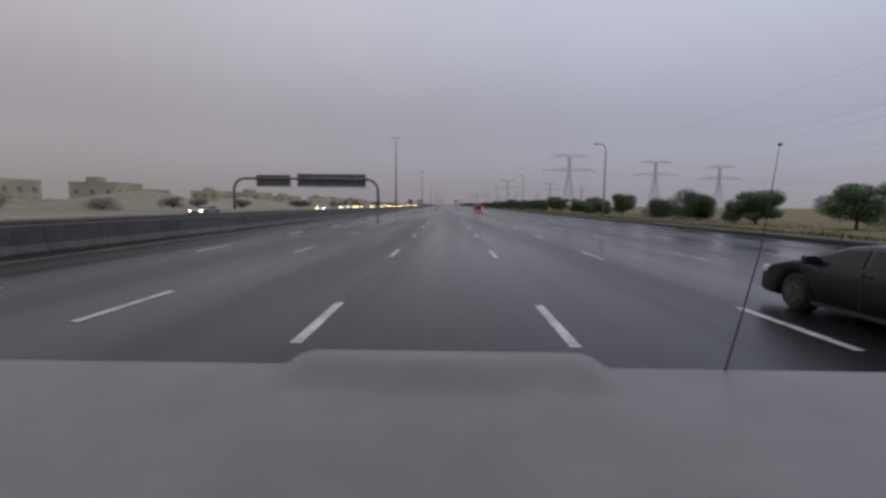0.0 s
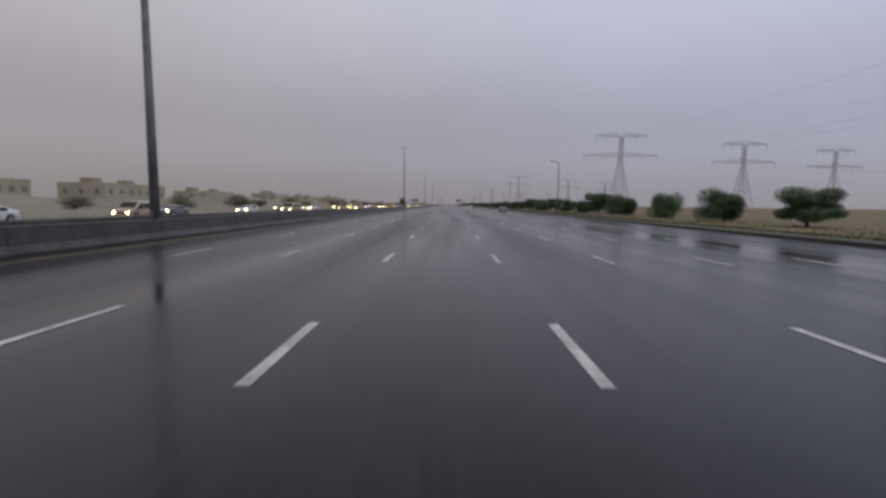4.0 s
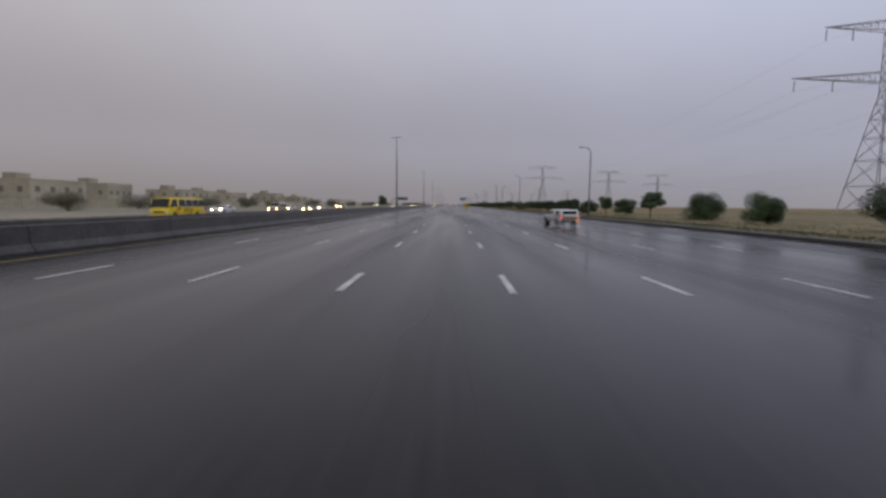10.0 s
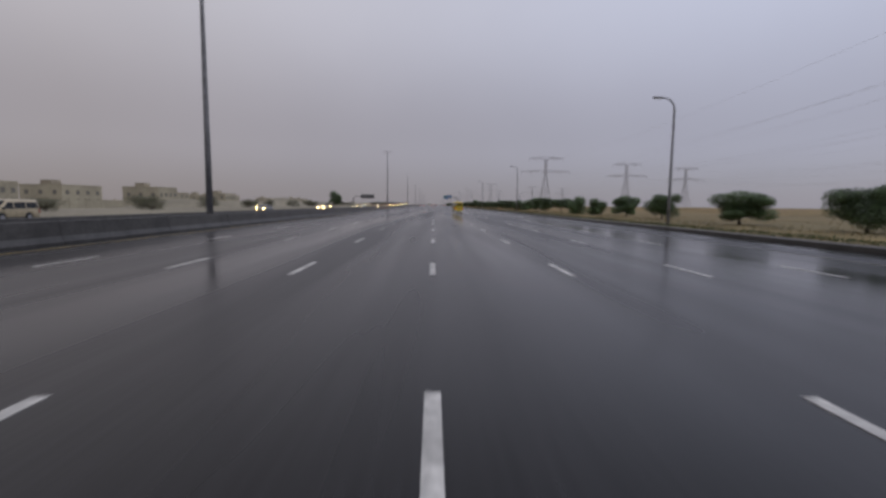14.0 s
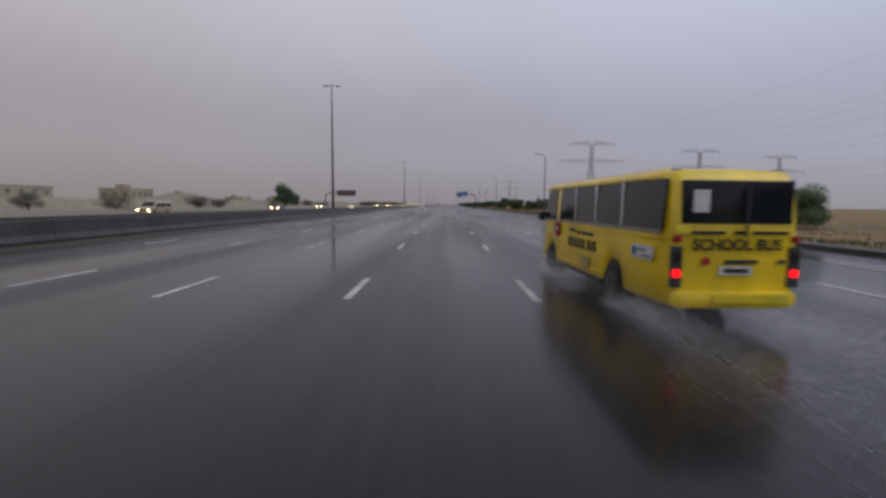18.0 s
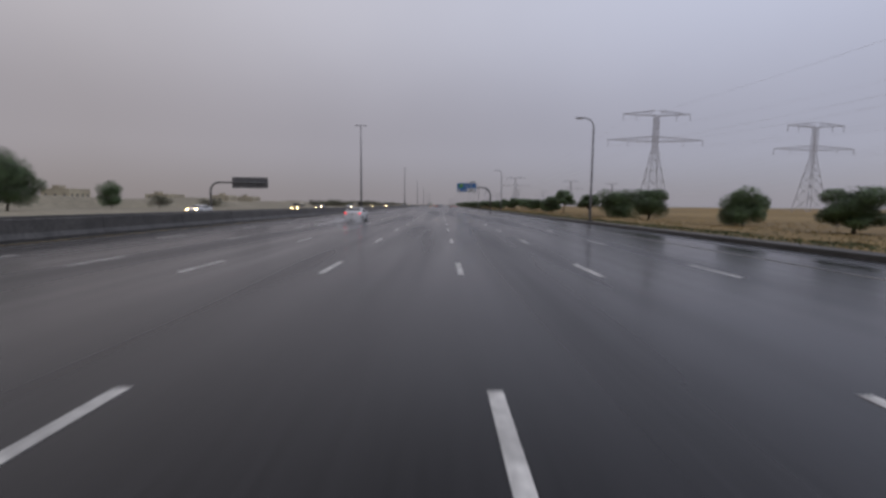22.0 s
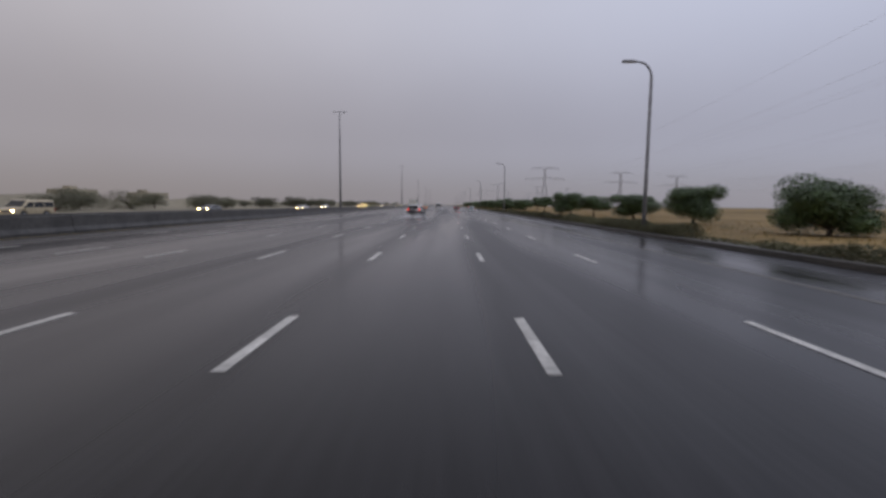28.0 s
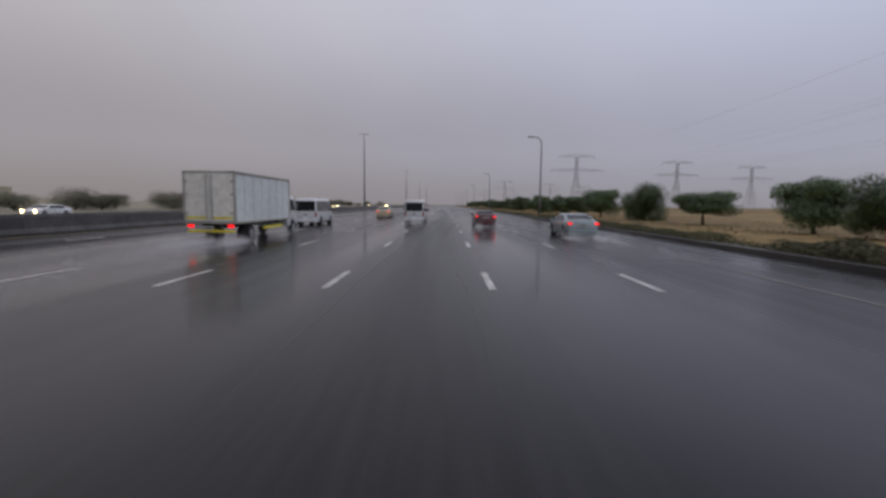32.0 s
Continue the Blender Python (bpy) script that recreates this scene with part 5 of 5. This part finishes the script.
# box truck
def box_truck():
    c = empty("box_truck")
    out = [(1.75, 0.5), (1.75, 2.2), (1.85, 2.28), (2.75, 2.28), (2.95, 2.2), (3.3, 1.35), (3.38, 0.95), (3.36, 0.5)]
    bm, half = hull(out, [(2.55, 0.46, 0.4)], 0.98, 1.3, 0.1, 0.05)
    cab = part("cab", bm, WHITE_PAINT, c)
    part("windscreen", cross_pane((2.95, 2.2), (3.3, 1.35), half, 0.9), GLASS, cab)
    for s in (-1, 1):
        part("cab_window", side_pane([(2.0, 1.4), (3.1, 1.4), (2.82, 2.05), (2.0, 2.05)], half, s), GLASS, cab)
        part("mirror", box((s * 1.14, 2.95, 1.75), (0.14, 0.08, 0.32), bevel=0.03), PLASTIC, cab)
        part("head_lamp", box((s * 0.72, 3.36, 0.82), (0.3, 0.08, 0.2), bevel=0.02), CLEAR_LAMP, cab)
    part("bumper", box((0, 3.38, 0.55), (1.9, 0.14, 0.24), bevel=0.04), PLASTIC, cab)
    # cargo box
    cab.location = (0, 1.9, 0)
    zb, zt, yb, yf, w = 0.98, 3.12, -3.2, 3.5, 1.1
    cb = part("cargo_box", box((0, (yb + yf) / 2, (zb + zt) / 2), (w * 2 - 0.06, yf - yb - 0.04, zt - zb - 0.04)), BOX_WHITE, c, "pale insulated cargo box")
    for s in (-1, 1):
        for z in (zb, zt):
            part("edge_rail", box((s * (w - 0.03), (yb + yf) / 2, z), (0.1, yf - yb, 0.1), bevel=0.015), BOX_FRAME, cb)
        for y in (yb, yf):
            part("corner_post", box((s * (w - 0.03), y, (zb + zt) / 2), (0.1, 0.1, zt - zb), bevel=0.015), BOX_FRAME, cb)
        for k in range(6):
            part("panel_seam", box((s * (w - 0.028), yb + 0.95 * (k + 1), (zb + zt) / 2), (0.012, 0.03, zt - zb - 0.15)), BOX_FRAME, cb)
        door = part("rear_door", box((s * 0.52, yb - 0.02, (zb + zt) / 2), (1.0, 0.06, zt - zb - 0.14), bevel=0.01), BOX_DOOR, cb)
        part("lock_rod", tube([(s * 0.12, yb - 0.08, zb + 0.1), (s * 0.12, yb - 0.08, zt - 0.1)], 0.02, 8), STEEL, door)
        for z in (zb + 0.4, zb + 1.2, zt - 0.4):
            part("hinge", box((s * 1.0, yb - 0.07, z), (0.14, 0.05, 0.08)), BOX_FRAME, door)
        part("tail_lamp", box((s * 0.86, yb + 0.02, 0.82), (0.24, 0.1, 0.12), bevel=0.02), RED_LAMP, c)
        part("reflector_tape", box((s * 0.55, yb - 0.056, zb + 0.2), (0.9, 0.008, 0.09)), REFLECT_YELLOW, cb)
        part("side_guard", box((s * 1.0, 1.2, 0.62), (0.06, 2.6, 0.14), bevel=0.02), REFLECT_YELLOW, c)
        part("chassis_rail", box((s * 0.4, 0.7, 0.82), (0.1, 7.6, 0.2)), PLASTIC, c)
        for y in (4.45, -1.4):
            wheel(c, s * 0.86, y, 0.4, 0.26)
        wheel(c, s * 0.57, -1.4, 0.4, 0.24)
    for z in (zb, zt):
        part("rear_sill", box((0, yb, z), (w * 2, 0.1, 0.1), bevel=0.015), BOX_FRAME, cb)
    part("bumper_bar", box((0, yb + 0.05, 0.6), (2.0, 0.12, 0.1), bevel=0.02), REFLECT_YELLOW, c, "yellow rear underrun bar")
    plate = part("number_plate", box((-0.1, yb - 0.03, 0.75), (0.46, 0.03, 0.13)), PLATE, c)
    part("plate_bar", box((-0.1, yb - 0.049, 0.75), (0.34, 0.008, 0.06)), LETTER, plate)
    return c


place(box_truck(), -1.85, 918.7, "white box truck with yellow reflective tape", "truck")

mini, _ = boxy(WHITE_PAINT, "minibus", 5.4, 0.95, 2.25, 0.6, 1.2, 1.15, 0.7, 1.7, 1.4, 0.35, [(-2.5, -1.5), (-1.4, -0.4), (-0.3, 0.75), (0.85, 1.9)], (1.2, 2.0), tail=(0.95, 0.4), rear_on=False)
place(mini, 5.3, 940.7, "white minibus with dark rear window", "minibus")
on_van = copy_thing(mini, pose(-30.5, 138, 0, 0, 0, 180))
for s in (-1, 1):
    part("lit_bulb", cyl((s * 0.7, 2.735, 0.82), 0.095, 0.03, "y", 14), HEAD_LAMP, on_van)
tagged(on_van, "white oncoming minibus with dark windows", "minibus", "oncoming traffic")
far_van = copy_thing(mini, pose(-3.1, 935.5, 0))
tagged(far_van, "white minibus beside the box truck", "minibus")
far_van.name = "minibus"
place(sedan(SILVER_PAINT, True), 15.8, 923.6, "silver-green saloon with lit tail lamps")
place(sedan(MAROON_PAINT, True, length=4.4), 11.5, 935.8, "dark red saloon with lit tail lamps")
place(sedan(CREAM_PAINT, True), 0.1, 957, "cream taxi saloon in heavy rain")

# water thrown up behind the tyres
def road_spray(x, y, half, length, n, seed, h=0.75):
    r = random.Random(seed)
    verts, faces = [], []
    for _ in range(n):
        u = r.random() ** 1.3
        side = r.choice((-1, 1)) * half * 0.85
        px = x + side * (1 + 0.25 * u) + r.gauss(0, 0.16 + 0.06 * u * length)
        top = h * (0.35 + 0.65 * min(1, u * 3)) * (1 - 0.6 * u)
        pz = abs(r.gauss(0, 1)) * top * 0.5 + 0.01
        py = y - u * length - r.uniform(0, 0.3)
        s = r.uniform(0.0022, 0.006) * (1 - 0.62 * min(1, u * length / 8))
        k = len(verts)
        a, b = r.uniform(0, math.tau), r.uniform(0, math.tau)
        for q in (0, 2.09, 4.19):
            verts.append((px + s * math.cos(a + q), py + s * math.sin(b + q), pz + s * math.sin(a + q)))
        faces.append((k, k + 1, k + 2))
    m = bpy.data.meshes.new("road_spray")
    m.from_pydata(verts, [], faces)
    m.materials.append(SPRAY)
    return tagged(new("road_spray", m), "fine white water spray behind tyres on wet road", "water spray", kind="stuff")


for k, (x, y, half, length, n) in enumerate(((3.4, 847.8, 0.9, 12, 300000), (-1.85, 917.2, 0.95, 14, 240000), (3.75, 850.8, 0.98, 2.6, 40000), (-1.85, 923.4, 1.0, 3, 25000), (7.75, 520.2, 1.12, 3.4, 60000), (7.9, 515.9, 1.0, 9, 90000), (7.1, 281.6, 0.85, 9, 90000),
                                             (7.75, 115.8, 0.85, 9, 80000), (10.7, 337.3, 0.85, 8, 80000), (-3.9, 661, 0.85, 12, 120000), (15.8, 922.3, 0.85, 12, 140000), (11.5, 934.5, 0.8, 8, 40000), (5.3, 939, 0.8, 7, 25000))):
    road_spray(x, y, half, length, n, 60 + k)

on_bus = copy_thing(bus, pose(-28.6, 345, 0, 0, 0, 180))
on_bus.scale = (1, 1, 0.93)
tagged(on_bus, "yellow bus on the opposite carriageway in rain", "bus", "oncoming traffic")

# oncoming traffic with head lamps lit
on_a = sedan(GREY_PAINT, False, True)
on_b = sedan(WHITE_PAINT, False, True)
on_c, _ = boxy(CREAM_PAINT, "oncoming_van", 4.7, 0.95, 1.9, 0.8, 1.1, 1.05, 0.7, 1.4, 1.2, 0.35, [(-2.1, -1.0), (-0.9, 0.2), (0.3, 1.3)], (1.1, 1.65), front_on=True, rear_on=False)
first = {0: on_a, 1: on_b, 2: on_c}
names = {0: "grey oncoming saloon with head lamps lit", 1: "white oncoming saloon with head lamps lit", 2: "pale oncoming van with head lamps lit"}
rng = random.Random(11)
done = set()
y = 60.0
k = 0
while y < 1260:
    if abs(y - 345) < 8 or abs(y - 138) < 6:
        y += 13
    lane = (-31.9, -28.3, -35.5, -31.9, -35.5)[k % 5]
    kind = (0, 1, 1, 2, 0, 1, 2)[k % 7]
    m = pose(lane + rng.uniform(-0.3, 0.3), y, 0, 0, 0, 180)
    if kind not in done:
        ob = first[kind]
        ob.matrix_world = m
        done.add(kind)
    else:
        ob = copy_thing(first[kind], m)
    tagged(ob, names[kind], "van" if kind == 2 else "car", "oncoming traffic")
    y += rng.uniform(6, 17) if 120 < y < 400 else rng.uniform(24, 58)
    k += 1

# ---- the front of the filming car, left standing at the start of the road ----
def car_front():
    c = empty("tall_grey_car", pose(0.15, 0.0, 0))
    hwid, y0, y1 = 1.06, 0.36, 1.03
    bm = bmesh.new()
    nx, ny = 72, 28
    grid = []
    for j in range(ny + 1):
        v = j / ny
        row = []
        for i in range(nx + 1):
            u = 2 * i / nx - 1
            x = u * hwid
            yy = y0 + (y1 - y0) * v - 0.05 * u * u * v
            z = 1.506 - 0.015 * v + 0.016 * u * u
            e = (abs(u) - 0.285) / 0.06
            z += 0.034 * (1 - min(1, max(0, e)) ** 2 * (3 - 2 * min(1, max(0, e)))) * min(1, max(0, (v - 0.72) / 0.12))
            if v > 0.92:
                z -= 0.02 * ((v - 0.92) / 0.08) ** 2
            row.append(bm.verts.new((x, yy, z)))
        grid.append(row)
    for j in range(ny):
        for i in range(nx):
            bm.faces.new((grid[j][i], grid[j][i + 1], grid[j + 1][i + 1], grid[j + 1][i]))
    ext = bmesh.ops.extrude_face_region(bm, geom=bm.faces[:])
    bmesh.ops.translate(bm, verts=[q for q in ext["geom"] if isinstance(q, bmesh.types.BMVert)], vec=(0, 0, -0.04))
    part("bonnet", bm, BONNET_PAINT, c, "broad pale grey bonnet with raised middle, wet", True)
    part("nose", box((0, 0.82, 1.08), (1.9, 0.3, 0.72), bevel=0.06), BONNET_PAINT, c)
    part("bumper", box((0, 1.0, 0.62), (2.0, 0.24, 0.3), bevel=0.06), PLASTIC, c)
    part("grille", box((0, 0.99, 1.08), (1.1, 0.05, 0.3), bevel=0.02), PLASTIC, c)
    for s in (-1, 1):
        part("wing", box((s * 0.94, 0.48, 1.18), (0.12, 0.86, 0.5), bevel=0.05), BONNET_PAINT, c)
        part("head_lamp", box((s * 0.76, 0.98, 1.12), (0.3, 0.08, 0.22), bevel=0.03), CLEAR_LAMP, c)
        wheel(c, s * 0.86, 0.42, 0.43, 0.28)
    part("axle", tube([(-0.8, 0.42, 0.43), (0.8, 0.42, 0.43)], 0.08, 10), PLASTIC, c)
    for s in (-1, 1):
        part("strut", tube([(s * 0.62, 0.42, 0.43), (s * 0.7, 0.5, 1.4)], 0.06, 8), PLASTIC, c)
    rod = part("antenna", tube([(0.603, 0.965, 1.49), (0.637, 0.97, 1.63), (0.668, 0.975, 1.765), (0.697, 0.985, 1.98)], [0.0024, 0.0019, 0.0013, 0.0006], 8), PLASTIC, c, "thin black antenna rod")
    part("tip", cyl((0.698, 0.985, 1.983), 0.0042, 0.005, n=10), PLASTIC, rod)
    return tagged(c, "front of a tall pale grey car with wet bonnet", "car")


car_front()

# ---- verge plants ----
def hedge(x0, x1, y0, y1, h, n, seed, name, label, mat, size=0.09):
    r = random.Random(seed)
    verts, faces = [], []
    for _ in range(n):
        y = r.uniform(y0, y1)
        x = r.uniform(x0, x1)
        u = (x - x0) / (x1 - x0) * 2 - 1
        top = h * (0.75 + 0.5 * noise.noise((x * 0.8, y * 0.35, seed))) * math.sqrt(max(0.05, 1 - u * u * 0.8))
        z = 0.12 + top * r.uniform(0.15, 1.0) ** 0.5
        a = Vector((r.gauss(0, 1), r.gauss(0, 1), r.gauss(0, 0.8))).normalized() * size * r.uniform(0.7, 1.5)
        b = a.cross(Vector((r.gauss(0, 1), r.gauss(0, 1), r.gauss(0, 1)))).normalized() * size * 0.6
        k = len(verts)
        p = Vector((x, y, z))
        verts += [p - a, p + b, p + a, p - b]
        faces.append((k, k + 1, k + 2, k + 3))
    me = bpy.data.meshes.new(name)
    me.from_pydata([tuple(v) for v in verts], [], faces)
    me.materials.append(mat)
    return tagged(new(name, me), label, "hedge", kind="stuff")


hedge(20.85, 22.4, 765, 1300, 0.26, 60000, 3, "low_hedge", "low dark green planting along the kerb", HEDGE_LEAF, 0.06)
for k, (y0, y1, h, n) in enumerate(((770, 800, 0.6, 12000), (806, 824, 0.95, 16000), (826, 833, 0.9, 7000), (835, 846, 0.98, 11000), (849, 862, 0.9, 12000), (864, 880, 0.92, 14000), (884, 914, 0.8, 20000), (918, 960, 0.65, 18000), (964, 1040, 0.5, 16000))):
    hedge(20.7, 22.3, y0, y1, h, int(n * 1.7), 9 + k, "clipped_hedge", "lumpy dark green hedge by the kerb", HEDGE_LEAF, 0.045)
hedge(21.6, 24.0, -20, 765, 0.28, 70000, 4, "verge_plants", "patchy low green plants along the kerb", GREEN_BLADE, 0.07)


def tufts(n, x0, x1, y0, y1, seed, name, label, mat, h=0.35):
    r = random.Random(seed)
    verts, faces = [], []
    for _ in range(n):
        x, y = x0 + (x1 - x0) * r.random() ** 1.4, r.uniform(y0, y1)
        if noise.noise((x * 0.25, y * 0.12, seed)) < -0.15:
            continue
        z = 0.14 + min(1, (x - 20.8) / 4.3) * 0.16
        for _ in range(4):
            a = r.uniform(0, math.tau)
            w = 0.02
            hh = h * r.uniform(0.5, 1.3)
            lx, ly = math.cos(a) * hh * 0.4, math.sin(a) * hh * 0.4
            k = len(verts)
            verts += [(x - w * math.sin(a), y + w * math.cos(a), z - 0.03), (x + w * math.sin(a), y - w * math.cos(a), z - 0.03), (x + lx, y + ly, z + hh)]
            faces.append((k, k + 1, k + 2))
    me = bpy.data.meshes.new(name)
    me.from_pydata(verts, [], faces)
    me.materials.append(mat)
    return tagged(new(name, me), label, "grass", kind="stuff")


tufts(52000, 22.3, 46, 0, 1150, 6, "dry_grass", "dry ochre grass tufts on the verge", DRY_BLADE, 0.13)
tufts(14000, 21.2, 30, 0, 1150, 7, "green_grass", "sparse green grass on the verge", GREEN_BLADE, 0.15)

# ---- lane dashes, two and a half metres long every ten ----
dash = bmesh.new()
box((0, 0, 0.004), (0.16, 2.5, 0.008), dash)
me = bpy.data.meshes.new("lane_dash")
dash.to_mesh(me)
dash.free()
me.materials.append(MARKING)
NEAR = {0: (0, 440), 1: (0, 900), 2: (300, 980), 3: (560, 980), 4: (800, 980)}
rest_v, rest_f = [], []
for i in range(-2, 5):
    x = LANE * i - LANE / 2
    lo, hi = NEAR.get(i, (1, 0))
    for k in range(-6, 158):
        y = 7.1 + 10 * k + {-2: 1.0, -1: 0.9}.get(i, 0)
        if lo <= y <= hi:
            ob = new("lane_dash", me)
            ob.parent = road
            ob.location = (x + random.uniform(-0.01, 0.01), y + random.uniform(-0.06, 0.06), 0)
        else:
            b = len(rest_v)
            for dx, dy in ((-0.08, -1.25), (0.08, -1.25), (0.08, 1.25), (-0.08, 1.25)):
                rest_v.append((x + dx, y + dy, 0.008))
            rest_f.append((b, b + 1, b + 2, b + 3))
for i in range(1, 5):
    x = -38.3 + LANE * i
    for k in range(-6, 158):
        y, b = 4 + 10 * k, len(rest_v)
        for dx, dy in ((-0.08, -1.25), (0.08, -1.25), (0.08, 1.25), (-0.08, 1.25)):
            rest_v.append((x + dx, y + dy, 0.008))
        rest_f.append((b, b + 1, b + 2, b + 3))
me = bpy.data.meshes.new("far_lane_dashes")
me.from_pydata(rest_v, [], rest_f)
me.materials.append(MARKING)
ob = tagged(new("far_lane_dashes", me), "worn white lane dashes on wet asphalt", "road marking", kind="stuff")
